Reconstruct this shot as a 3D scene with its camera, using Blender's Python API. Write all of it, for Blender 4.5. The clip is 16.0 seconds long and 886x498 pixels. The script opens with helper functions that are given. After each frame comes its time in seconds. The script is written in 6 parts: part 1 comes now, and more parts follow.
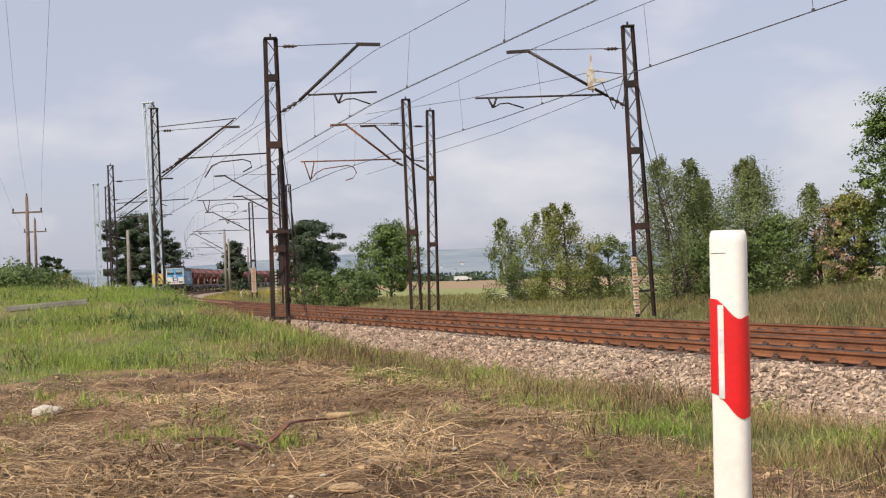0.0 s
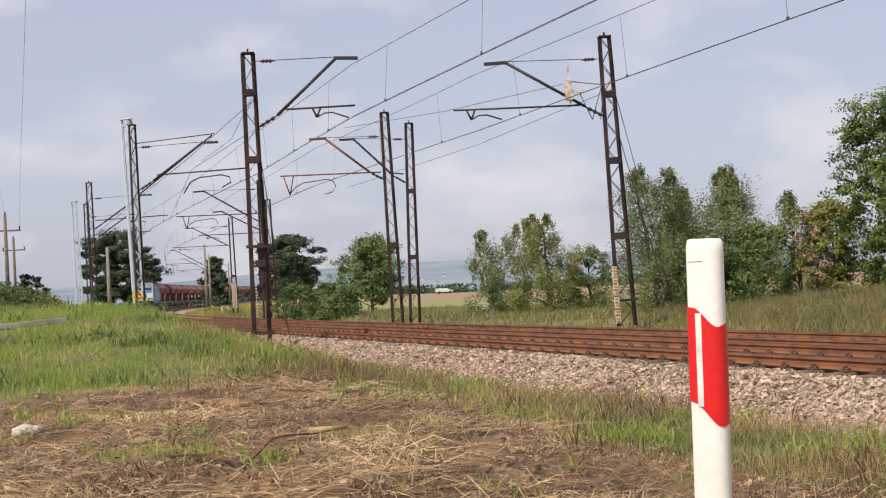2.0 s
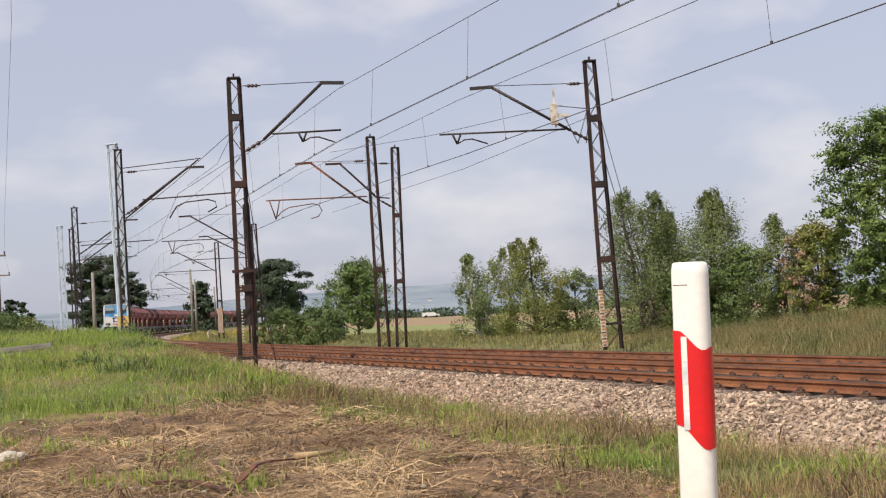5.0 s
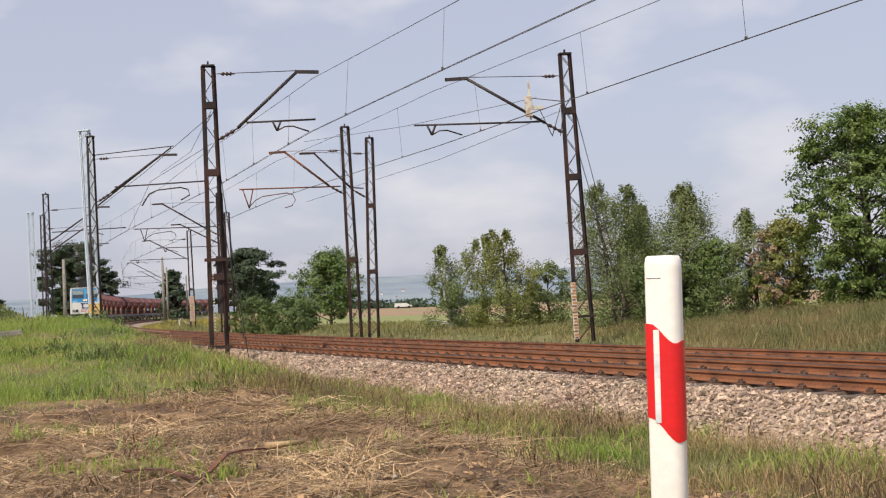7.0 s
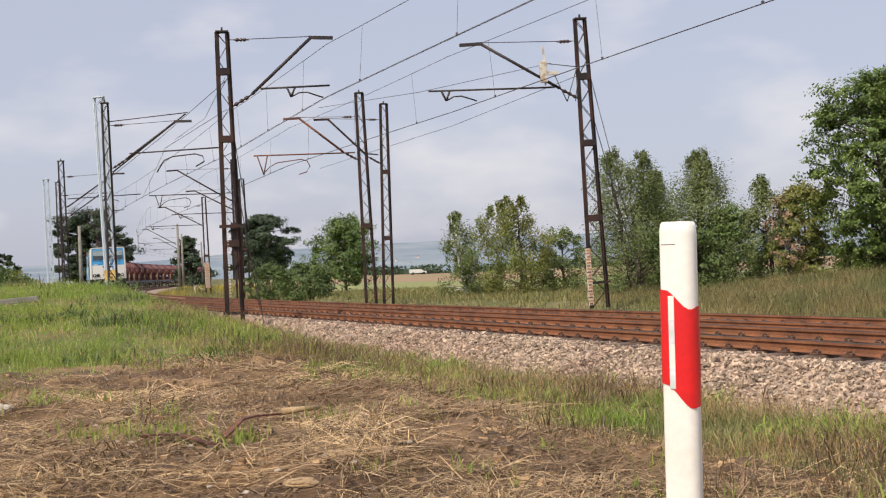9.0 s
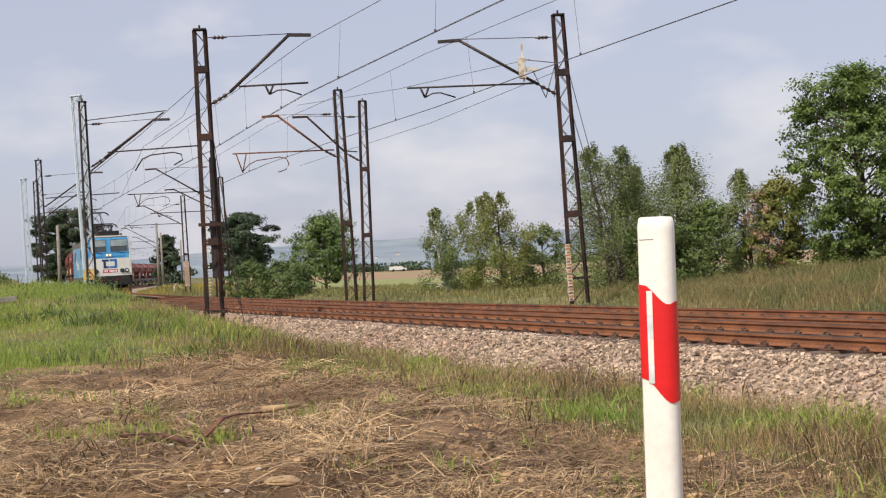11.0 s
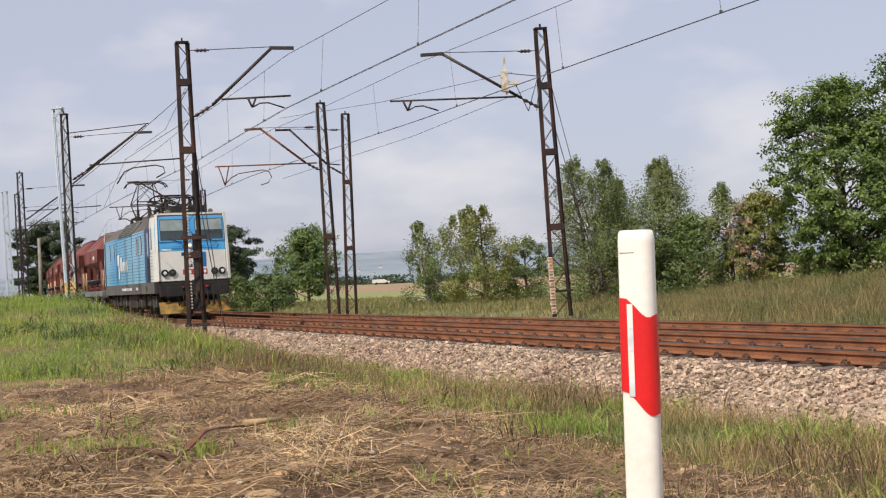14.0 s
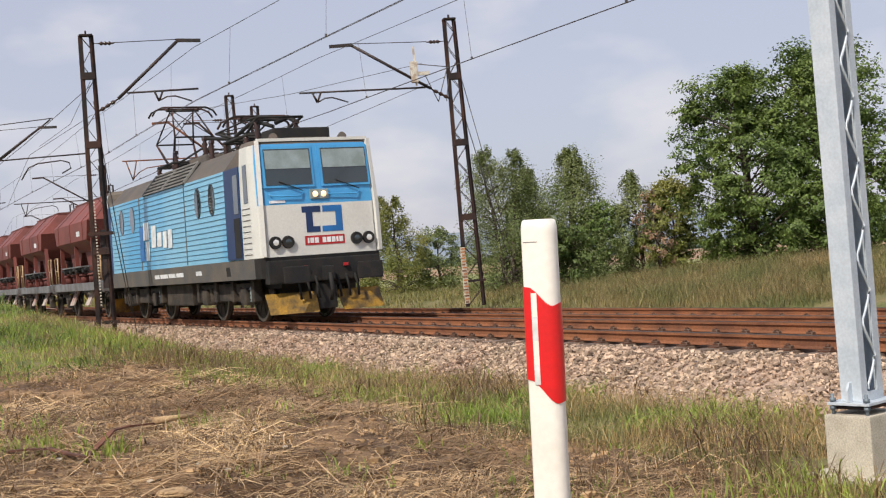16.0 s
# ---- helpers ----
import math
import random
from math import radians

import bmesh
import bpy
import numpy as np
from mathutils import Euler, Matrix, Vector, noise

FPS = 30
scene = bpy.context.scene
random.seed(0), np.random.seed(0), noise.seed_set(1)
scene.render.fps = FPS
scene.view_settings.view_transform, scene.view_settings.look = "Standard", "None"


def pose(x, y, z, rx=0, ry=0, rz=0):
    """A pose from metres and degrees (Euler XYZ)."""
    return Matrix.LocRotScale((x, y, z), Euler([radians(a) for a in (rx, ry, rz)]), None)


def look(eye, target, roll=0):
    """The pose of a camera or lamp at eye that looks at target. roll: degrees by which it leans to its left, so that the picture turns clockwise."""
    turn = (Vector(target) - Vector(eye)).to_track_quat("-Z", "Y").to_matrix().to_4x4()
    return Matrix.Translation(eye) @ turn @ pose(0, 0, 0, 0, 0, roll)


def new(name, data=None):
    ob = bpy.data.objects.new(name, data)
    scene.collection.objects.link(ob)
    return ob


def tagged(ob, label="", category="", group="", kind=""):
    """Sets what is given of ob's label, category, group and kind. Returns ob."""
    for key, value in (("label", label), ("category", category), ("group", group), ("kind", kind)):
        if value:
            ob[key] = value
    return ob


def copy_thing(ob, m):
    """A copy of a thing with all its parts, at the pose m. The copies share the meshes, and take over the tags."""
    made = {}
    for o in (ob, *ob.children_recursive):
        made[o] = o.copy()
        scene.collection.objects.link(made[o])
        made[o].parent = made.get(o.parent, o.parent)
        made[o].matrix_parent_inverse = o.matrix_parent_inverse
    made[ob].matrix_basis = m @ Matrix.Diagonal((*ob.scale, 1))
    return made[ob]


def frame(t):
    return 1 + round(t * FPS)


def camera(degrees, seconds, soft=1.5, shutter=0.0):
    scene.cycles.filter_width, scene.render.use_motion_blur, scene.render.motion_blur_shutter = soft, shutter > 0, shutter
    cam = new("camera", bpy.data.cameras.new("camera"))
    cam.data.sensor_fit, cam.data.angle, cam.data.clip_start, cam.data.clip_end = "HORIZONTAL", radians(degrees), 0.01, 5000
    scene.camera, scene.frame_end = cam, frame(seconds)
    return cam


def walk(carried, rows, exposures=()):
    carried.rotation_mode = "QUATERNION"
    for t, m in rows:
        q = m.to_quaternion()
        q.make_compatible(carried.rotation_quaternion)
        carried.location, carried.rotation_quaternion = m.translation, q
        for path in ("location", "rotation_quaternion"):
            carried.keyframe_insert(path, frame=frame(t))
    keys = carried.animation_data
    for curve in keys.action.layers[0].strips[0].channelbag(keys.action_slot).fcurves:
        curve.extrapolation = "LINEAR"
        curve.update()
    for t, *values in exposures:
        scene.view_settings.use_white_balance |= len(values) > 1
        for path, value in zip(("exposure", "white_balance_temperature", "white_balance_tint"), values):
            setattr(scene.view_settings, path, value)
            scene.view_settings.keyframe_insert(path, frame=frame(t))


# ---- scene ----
# camera: held by hand beside the line, swinging slowly to the left
EYE, TILT = 1.15, 1.12
cam = camera(37.64, 16.0, soft=1.2)
ROWS = [
    (0.0, 0.0000, 0.000, 0.000, 2.200),
    (0.5, 0.0012, 0.105, 0.091, 2.381),
    (1.0, 0.0041, 0.172, 0.314, 2.698),
    (1.5, 0.0042, -0.034, 0.270, 2.724),
    (2.0, 0.0107, -0.841, 0.504, 3.055),
    (2.5, 0.0092, -1.077, 0.794, 3.066),
    (3.0, 0.0080, -1.051, 1.171, 3.004),
    (5.5, 0.0142, -1.769, 1.539, 3.410),
    (6.0, 0.0146, -2.292, 1.546, 3.329),
    (6.5, 0.0129, -2.630, 1.448, 2.997),
    (7.0, 0.0097, -2.635, 1.075, 2.622),
    (7.5, 0.0103, -2.524, 0.597, 2.804),
    (8.0, 0.0115, -2.404, 0.210, 2.613),
    (8.5, 0.0102, -2.185, -0.050, 2.610),
    (9.0, 0.0097, -1.995, -0.384, 2.660),
    (9.5, 0.0135, -2.136, -0.612, 2.814),
    (10.0, 0.0134, -2.649, -0.693, 2.839),
    (12.5, 0.0159, -2.917, -0.187, 3.170),
    (13.0, 0.0164, -3.065, -0.080, 3.121),
    (13.5, 0.0195, -3.388, 0.014, 3.192),
    (14.0, 0.0215, -3.627, -0.040, 3.077),
    (14.5, 0.0237, -3.930, -0.060, 3.149),
    (15.0, 0.0290, -4.421, -0.116, 3.333),
    (15.5, 0.0412, -5.800, -0.540, 3.487),
    (16.0, 0.0510, -7.450, -0.671, 4.058),
]
walk(cam, [(t, pose(0, 0, EYE, TILT, 0, 0) @ pose(x, 0, 0, 90 + pitch, roll, yaw)) for t, x, yaw, pitch, roll in ROWS])

# world and sun
SUN = Vector((-0.60, -0.72, 1.0)).normalized()
world = bpy.data.worlds.new("sky")
scene.world = world
world.use_nodes = True
wn, wl = world.node_tree.nodes, world.node_tree.links
wn.clear()
sky = wn.new("ShaderNodeTexSky")
sky.sky_type, sky.sun_disc = "NISHITA", False
sky.sun_elevation = math.asin(SUN.z)
sky.sun_rotation = math.atan2(SUN.x, SUN.y)
sky.air_density, sky.dust_density, sky.ozone_density = 1.0, 2.0, 1.0
coord = wn.new("ShaderNodeTexCoord")
mapping = wn.new("ShaderNodeMapping")
mapping.inputs["Scale"].default_value = (1.0, 1.0, 2.2)
mapping.inputs["Location"].default_value = (0.31, 0.2, 0.14)
wl.new(coord.outputs["Generated"], mapping.inputs["Vector"])
cloud = wn.new("ShaderNodeTexNoise")
cloud.inputs["Scale"].default_value, cloud.inputs["Detail"].default_value, cloud.inputs["Roughness"].default_value = 7.0, 4.0, 0.5
wl.new(mapping.outputs[0], cloud.inputs["Vector"])
ramp = wn.new("ShaderNodeValToRGB")
ramp.color_ramp.elements[0].position, ramp.color_ramp.elements[1].position = 0.48, 0.74
wl.new(cloud.outputs["Fac"], ramp.inputs["Fac"])
veil = wn.new("ShaderNodeMix")
veil.data_type = "RGBA"
veil.inputs["Factor"].default_value = 0.72
wl.new(sky.outputs[0], veil.inputs[6])
veil.inputs[7].default_value = (4.95, 5.05, 6.15, 1)
clouds = wn.new("ShaderNodeMix")
clouds.data_type = "RGBA"
scaled = wn.new("ShaderNodeMath")
scaled.operation = "MULTIPLY"
scaled.inputs[1].default_value = 0.6
wl.new(ramp.outputs[0], scaled.inputs[0])
wl.new(scaled.outputs[0], clouds.inputs["Factor"])
wl.new(veil.outputs[2], clouds.inputs[6])
clouds.inputs[7].default_value = (7.6, 7.2, 7.2, 1)
bg = wn.new("ShaderNodeBackground")
bg.inputs["Strength"].default_value = 0.12
wl.new(clouds.outputs[2], bg.inputs["Color"])
out = wn.new("ShaderNodeOutputWorld")
wl.new(bg.outputs[0], out.inputs["Surface"])

sun = new("sun", bpy.data.lights.new("sun", "SUN"))
sun.data.energy, sun.data.angle, sun.data.color = 4.2, radians(0.6), (1.0, 0.91, 0.78)
sun.matrix_world = look(SUN * 60, (0, 0, 0))
scene.view_settings.exposure = 0.0


# ---- materials ----
def material(name, base, rough=0.8, metal=0.0, second=None, scale=8.0, fine=60.0, spread=(0.4, 0.65), bump=0.0, bump_scale=None, coat=0.0, speckle=0.25, per_object=0.0, emit=None, streak=None, translucent=0.0, coords="Object"):
    """Two-scale procedural surface: broad stains towards the second colour, fine speckle, and relief."""
    m = bpy.data.materials.new(name)
    m.use_nodes = True
    n, l = m.node_tree.nodes, m.node_tree.links
    b = n["Principled BSDF"]
    b.inputs["Roughness"].default_value, b.inputs["Metallic"].default_value = rough, metal
    b.inputs["Coat Weight"].default_value = coat
    tc = n.new("ShaderNodeTexCoord")
    mp = n.new("ShaderNodeMapping")
    mp.inputs["Scale"].default_value = streak or (1, 1, 1)
    if coords == "Position":
        geo = n.new("ShaderNodeNewGeometry")
        l.new(geo.outputs["Position"], mp.inputs["Vector"])
    else:
        l.new(tc.outputs[coords], mp.inputs["Vector"])
    big = n.new("ShaderNodeTexNoise")
    big.inputs["Scale"].default_value, big.inputs["Detail"].default_value = scale, 5
    small = n.new("ShaderNodeTexNoise")
    small.inputs["Scale"].default_value, small.inputs["Detail"].default_value = fine, 4
    l.new(mp.outputs[0], big.inputs["Vector"])
    l.new(mp.outputs[0], small.inputs["Vector"])
    r = n.new("ShaderNodeValToRGB")
    r.color_ramp.elements[0].position, r.color_ramp.elements[1].position = spread
    r.color_ramp.elements[0].color = (*base, 1)
    r.color_ramp.elements[1].color = (*(second or tuple(c * 0.75 for c in base)), 1)
    l.new(big.outputs["Fac"], r.inputs["Fac"])
    mr = n.new("ShaderNodeMapRange")
    mr.inputs[1].default_value, mr.inputs[2].default_value = 0.3, 0.7
    mr.inputs[3].default_value, mr.inputs[4].default_value = 1 - speckle, 1 + speckle
    l.new(small.outputs["Fac"], mr.inputs[0])
    last = mr.outputs[0]
    if per_object:
        info = n.new("ShaderNodeObjectInfo")
        geo2 = n.new("ShaderNodeNewGeometry")
        add = n.new("ShaderNodeMath")
        add.operation = "ADD"
        l.new(info.outputs["Random"], add.inputs[0])
        l.new(geo2.outputs["Random Per Island"], add.inputs[1])
        fr = n.new("ShaderNodeMath")
        fr.operation = "FRACT"
        l.new(add.outputs[0], fr.inputs[0])
        pr = n.new("ShaderNodeMapRange")
        pr.inputs[3].default_value, pr.inputs[4].default_value = 1 - per_object, 1 + per_object
        l.new(fr.outputs[0], pr.inputs[0])
        mul = n.new("ShaderNodeMath")
        mul.operation = "MULTIPLY"
        l.new(last, mul.inputs[0])
        l.new(pr.outputs[0], mul.inputs[1])
        last = mul.outputs[0]
    vm = n.new("ShaderNodeVectorMath")
    vm.operation = "SCALE"
    l.new(r.outputs[0], vm.inputs[0])
    l.new(last, vm.inputs["Scale"])
    l.new(vm.outputs[0], b.inputs["Base Color"])
    if bump:
        bp = n.new("ShaderNodeBump")
        bp.inputs["Strength"].default_value, bp.inputs["Distance"].default_value = 0.6, bump
        l.new(small.outputs["Fac"], bp.inputs["Height"])
        l.new(bp.outputs[0], b.inputs["Normal"])
    if emit:
        b.inputs["Emission Color"].default_value, b.inputs["Emission Strength"].default_value = (*emit[0], 1), emit[1]
    if translucent:
        tr = n.new("ShaderNodeBsdfTranslucent")
        l.new(vm.outputs[0], tr.inputs["Color"])
        mx = n.new("ShaderNodeMixShader")
        mx.inputs[0].default_value = translucent
        o = n["Material Output"]
        l.new(b.outputs[0], mx.inputs[1])
        l.new(tr.outputs[0], mx.inputs[2])
        l.new(mx.outputs[0], o.inputs["Surface"])
    return m


RUST = material("rusty_steel", (0.020, 0.014, 0.014), 0.8, 0.1, (0.085, 0.034, 0.022), 1.5, 30, (0.42, 0.70), 0.002)
RUST_BRIGHT = material("rust_patch", (0.20, 0.075, 0.035), 0.8, 0.0, (0.09, 0.04, 0.028), 2.5, 30, (0.4, 0.65), 0.002)
DARK_STEEL = material("dark_painted_steel", (0.030, 0.028, 0.030), 0.6, 0.2, (0.06, 0.035, 0.028), 2, 30)
RAIL_SIDE = material("rail_rust", (0.25, 0.098, 0.042), 0.85, 0.0, (0.15, 0.060, 0.030), 2, 40, bump=0.001, coords="Position")
RAIL_TOP = material("rail_worn_head", (0.060, 0.042, 0.034), 0.6, 0.1, (0.042, 0.030, 0.025), 2, 50, coords="Position")
FASTENING = material("dark_rusty_fastening", (0.075, 0.034, 0.020), 0.9, 0.0, (0.11, 0.048, 0.027), 5, 40)
GALV = material("galvanised_steel", (0.56, 0.62, 0.68), 0.5, 0.15, (0.48, 0.55, 0.62), 4, 40, speckle=0.08)
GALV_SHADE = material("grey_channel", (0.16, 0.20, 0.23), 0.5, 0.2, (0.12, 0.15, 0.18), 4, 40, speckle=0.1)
CONCRETE = material("concrete", (0.50, 0.46, 0.38), 0.9, 0.0, (0.40, 0.36, 0.29), 5, 70, bump=0.003)
OLD_CONCRETE = material("weathered_concrete", (0.27, 0.245, 0.21), 0.92, 0.0, (0.18, 0.165, 0.145), 3, 50, bump=0.003)
WIRE = material("copper_wire", (0.13, 0.12, 0.115), 0.55, 0.5, None, 1, 10)
PORCELAIN = material("brown_porcelain", (0.055, 0.030, 0.024), 0.25, 0.0, None, 6, 40)
POST_WHITE = material("white_plastic", (0.84, 0.81, 0.74), 0.42, 0.0, (0.76, 0.72, 0.63), 6, 45, (0.45, 0.75), speckle=0.04)
POST_RED = material("red_reflective_foil", (0.72, 0.012, 0.014), 0.35, 0.0, (0.64, 0.012, 0.014), 5, 60, speckle=0.05, coat=0.3)
POST_REFLECTOR = material("white_reflector", (0.82, 0.83, 0.84), 0.25, 0.1, (0.62, 0.66, 0.64), 20, 80, speckle=0.08)


# ---- helpers of the plan ----
def part(name, bm, mat, parent=None, label="", smooth=False):
    """Links a bmesh as one mesh object under a thing or a part."""
    me = bpy.data.meshes.new(name)
    bm.to_mesh(me)
    bm.free()
    for m in (mat if isinstance(mat, (list, tuple)) else [mat]):
        me.materials.append(m)
    if smooth:
        for p in me.polygons:
            p.use_smooth = True
    ob = new(name, me)
    if parent:
        ob.parent = parent
    if label:
        ob["label"] = label
    return ob


def empty(name, label, category, group="", kind="", m=None):
    ob = new(name)
    if m is not None:
        ob.matrix_world = m
    return tagged(ob, label, category, group, kind)


def add_box(bm, size, at=(0, 0, 0), rot=None, bevel=0.0, mat=0):
    """A box of that size, centred at that place."""
    r = bmesh.ops.create_cube(bm, size=1.0)
    vs = r["verts"]
    m = Matrix.Translation(at) @ (rot or Matrix()) @ Matrix.Diagonal((*size, 1))
    bmesh.ops.transform(bm, matrix=m, verts=vs)
    faces = list({f for v in vs for f in v.link_faces})
    for f in faces:
        f.material_index = mat
    if bevel:
        edges = list({e for v in vs for e in v.link_edges})
        bmesh.ops.bevel(bm, geom=edges, offset=bevel, segments=2, affect="EDGES", profile=0.7)
    return vs


def add_bar(bm, a, b, w, h=None, up=(0, 0, 1), mat=0):
    """A square bar from a to b."""
    a, b = Vector(a), Vector(b)
    d = b - a
    q = d.to_track_quat("Y", "Z").to_matrix().to_4x4()
    add_box(bm, (w, d.length, h or w), (a + b) / 2, q, mat=mat)


def add_tube(bm, pts, r, sides=6, mat=0, ends=True):
    """A round tube along points; r is one radius or one for each point."""
    pts = [Vector(p) for p in pts]
    rings = []
    for i, p in enumerate(pts):
        d = (pts[min(i + 1, len(pts) - 1)] - pts[max(i - 1, 0)]).normalized()
        s = d.orthogonal().normalized() if abs(d.z) > 0.9 else d.cross(Vector((0, 0, 1))).normalized()
        u = s.cross(d)
        rad = r[i] if isinstance(r, (list, tuple)) else r
        rings.append([bm.verts.new(p + (s * math.cos(k * math.tau / sides) + u * math.sin(k * math.tau / sides)) * rad) for k in range(sides)])
    for a, b in zip(rings, rings[1:]):
        for k in range(sides):
            f = bm.faces.new((a[k], a[(k + 1) % sides], b[(k + 1) % sides], b[k]))
            f.material_index, f.smooth = mat, True
    if ends:
        for ring in (rings[0][::-1], rings[-1]):
            bm.faces.new(ring).material_index = mat


def add_loft(bm, loops, cap=True, mat=0, closed=True):
    """Skins loops of equal count."""
    rings = [[bm.verts.new(p) for p in loop] for loop in loops]
    k = len(rings[0])
    for a, b in zip(rings, rings[1:]):
        for i in range(k if closed else k - 1):
            bm.faces.new((a[i], a[(i + 1) % k], b[(i + 1) % k], b[i])).material_index = mat
    if cap:
        bm.faces.new(rings[0][::-1]).material_index = mat
        bm.faces.new(rings[-1]).material_index = mat
    bmesh.ops.recalc_face_normals(bm, faces=bm.faces[:])
    return rings


# the line's plan: the near track's middle, x for each y, with a gradient
def track_x(y):
    u = min(4.2, y / 100)
    if y < 15:
        return 6.308 - 0.3708 * (y - 15) + 0.0006 * (y - 15) ** 2
    return 11.9634 - 38.2339 * u + 3.4781 * u ** 2 + 1.3242 * u ** 3 - 0.1681 * u ** 4


def track_z(y):
    return -0.0011 * max(0.0, y - 30)


STEP = 0.5
LINE = []                                   # points each STEP metres along the line, from far to near
_y = 418.0
while _y > -70:
    LINE.append(Vector((track_x(_y), _y, track_z(_y))))
    slope = (track_x(_y + 0.05) - track_x(_y - 0.05)) / 0.1
    _y -= STEP / math.hypot(1, slope)
LINE_Y = np.array([-p.y for p in LINE])


def along_of(y):
    """The way along the line, in metres, at that y."""
    return float(np.interp(-y, LINE_Y, np.arange(len(LINE)) * STEP))


def on_line(s, side=0.0, z=0.0):
    """A point s metres along the line, to the far side by that much (near side negative)."""
    i = max(0, min(len(LINE) - 2, int(s / STEP)))
    f = s / STEP - i
    p = LINE[i].lerp(LINE[i + 1], f)
    d = (LINE[i + 1] - LINE[i]).normalized()
    n = Vector((-d.y, d.x, 0)).normalized()
    return p + n * side + Vector((0, 0, z))


def heading(s):
    d = on_line(s + 0.3) - on_line(s - 0.3)
    return math.degrees(math.atan2(d.y, d.x))


FAR_SIDE, FAR_DROP = 4.0, -0.14           # the second track


def smooth(a):
    a = min(1.0, max(0.0, a))
    return a * a * (3 - 2 * a)


def track_d(x, y):
    """Signed way from the near track's middle; the camera's side is negative."""
    if y > 415:
        return 200.0
    yy = y
    for _ in range(3):
        tx = track_x(yy)
        sl = (track_x(yy + 0.5) - track_x(yy - 0.5))
        # foot of the perpendicular
        yy = yy + ((x - tx) * sl + (y - yy)) / (1 + sl * sl)
        yy = max(-65.0, min(417.0, yy))
    tx = track_x(yy)
    dx, dy = x - tx, y - yy
    return math.copysign(math.hypot(dx, dy), dx + 0.35 * dy)


def ground_z(x, y):
    d = track_d(x, y)
    r = math.hypot(x, y)
    base = track_z(y)
    if d < 0:
        g = -0.62 + 0.10 * smooth((-d - 5) / 4)
        g += 1.62 * smooth((-d - 3.1) / 3.7) * smooth((y - 11) / 26)
        g += 0.30 * smooth((-d - 4.2) / 2.2) * smooth((y - 7) / 3) * smooth((2.2 - x) / 2.5) * smooth((30 - y) / 12)
        g += 0.55 * smooth((6.5 - r) / 3.5)
        if y > 55:
            g -= 0.75 * smooth((y - 50) / 40)
        g += 0.0 if d > -3 else (0.06 * noise.noise((x * 0.9, y * 0.9, 0)) + 0.10 * noise.noise((x * 0.3, y * 0.3, 4)) + (0.055 * noise.noise((x * 2.6, y * 2.6, 9)) + 0.035 * noise.noise((x * 6.5, y * 6.5, 2)) if y < 30 else 0.0)) * smooth((-d - 3) / 2)
        g -= smooth((-d - 60) / 200) * 6
    else:
        g = -0.62 + 0.35 * smooth((d - 7) / 2.0) + 0.06 * noise.noise((x * 0.25, y * 0.25, 7))
        g += 0.55 * smooth((x - 8) / 8) * smooth((d - 9) / 6) * smooth((60 - y) / 30)
        g -= 0.9 * smooth((d - 12) / 60)
    # bed of the line
    if -1.75 < d < 5.75:
        bed = -0.205 + (FAR_DROP * smooth((d - 1) / 2))
    elif d <= -1.75:
        bed = -0.205 + (d + 1.75) * 0.50
    else:
        bed = -0.205 + FAR_DROP - (d - 5.75) * 0.5
    if -8 < d < 12:
        g = max(g, bed) if not -1.75 < d < 5.75 else bed
    if y > 0 or r > 60:
        g += base * (1 - smooth((r - 200) / 200))
        # the valley and the hills beyond it
        g -= 34 * smooth((r - 380) / 900)
        hill = 0.0185 - 0.006 * smooth((-x / r - 0.08) / 0.12) + 0.0035 * noise.noise((x * 0.0006, y * 0.0006, 3)) + 0.002 * noise.noise((x * 0.002, y * 0.002, 5))
        g += (hill * 4300 + 34) * smooth((r - 1500) / 2800)
        if r > 420:
            g += 5 * noise.noise((x * 0.004, y * 0.004, 1)) * smooth((r - 420) / 600)
    return g


# ---- ground ----
BALLAST_SOIL = material("ballast_bed", (0.36, 0.265, 0.205), 0.95, 0, (0.28, 0.21, 0.165), 1.5, 22, bump=0.012, coords="Position", speckle=0.4)
DIRT = material("dry_sandy_soil", (0.105, 0.060, 0.030), 0.95, 0, (0.37, 0.23, 0.115), 1.3, 18, (0.46, 0.72), bump=0.02, coords="Position", speckle=0.3)
TURF = material("turf_soil", (0.11, 0.12, 0.035), 0.95, 0, (0.20, 0.16, 0.07), 0.8, 14, bump=0.02, coords="Position", speckle=0.35)
MEADOW = material("meadow", (0.20, 0.235, 0.07), 0.95, 0, (0.26, 0.25, 0.095), 0.06, 1.2, coords="Position", speckle=0.15)
STUBBLE = material("stubble_field", (0.33, 0.215, 0.125), 0.95, 0, (0.28, 0.185, 0.105), 0.05, 0.8, coords="Position", speckle=0.08)
# distance haze is painted into the next two colours, bluest on the hills
VALLEY = material("valley_fields_and_woods", (0.085, 0.125, 0.12), 0.95, 0, (0.20, 0.22, 0.18), 0.006, 0.03, (0.45, 0.6), coords="Position", speckle=0.25)
HILLS = material("far_hills_painted_haze", (0.17, 0.215, 0.265), 0.95, 0, (0.25, 0.29, 0.32), 0.0035, 0.02, (0.42, 0.62), coords="Position", speckle=0.1)


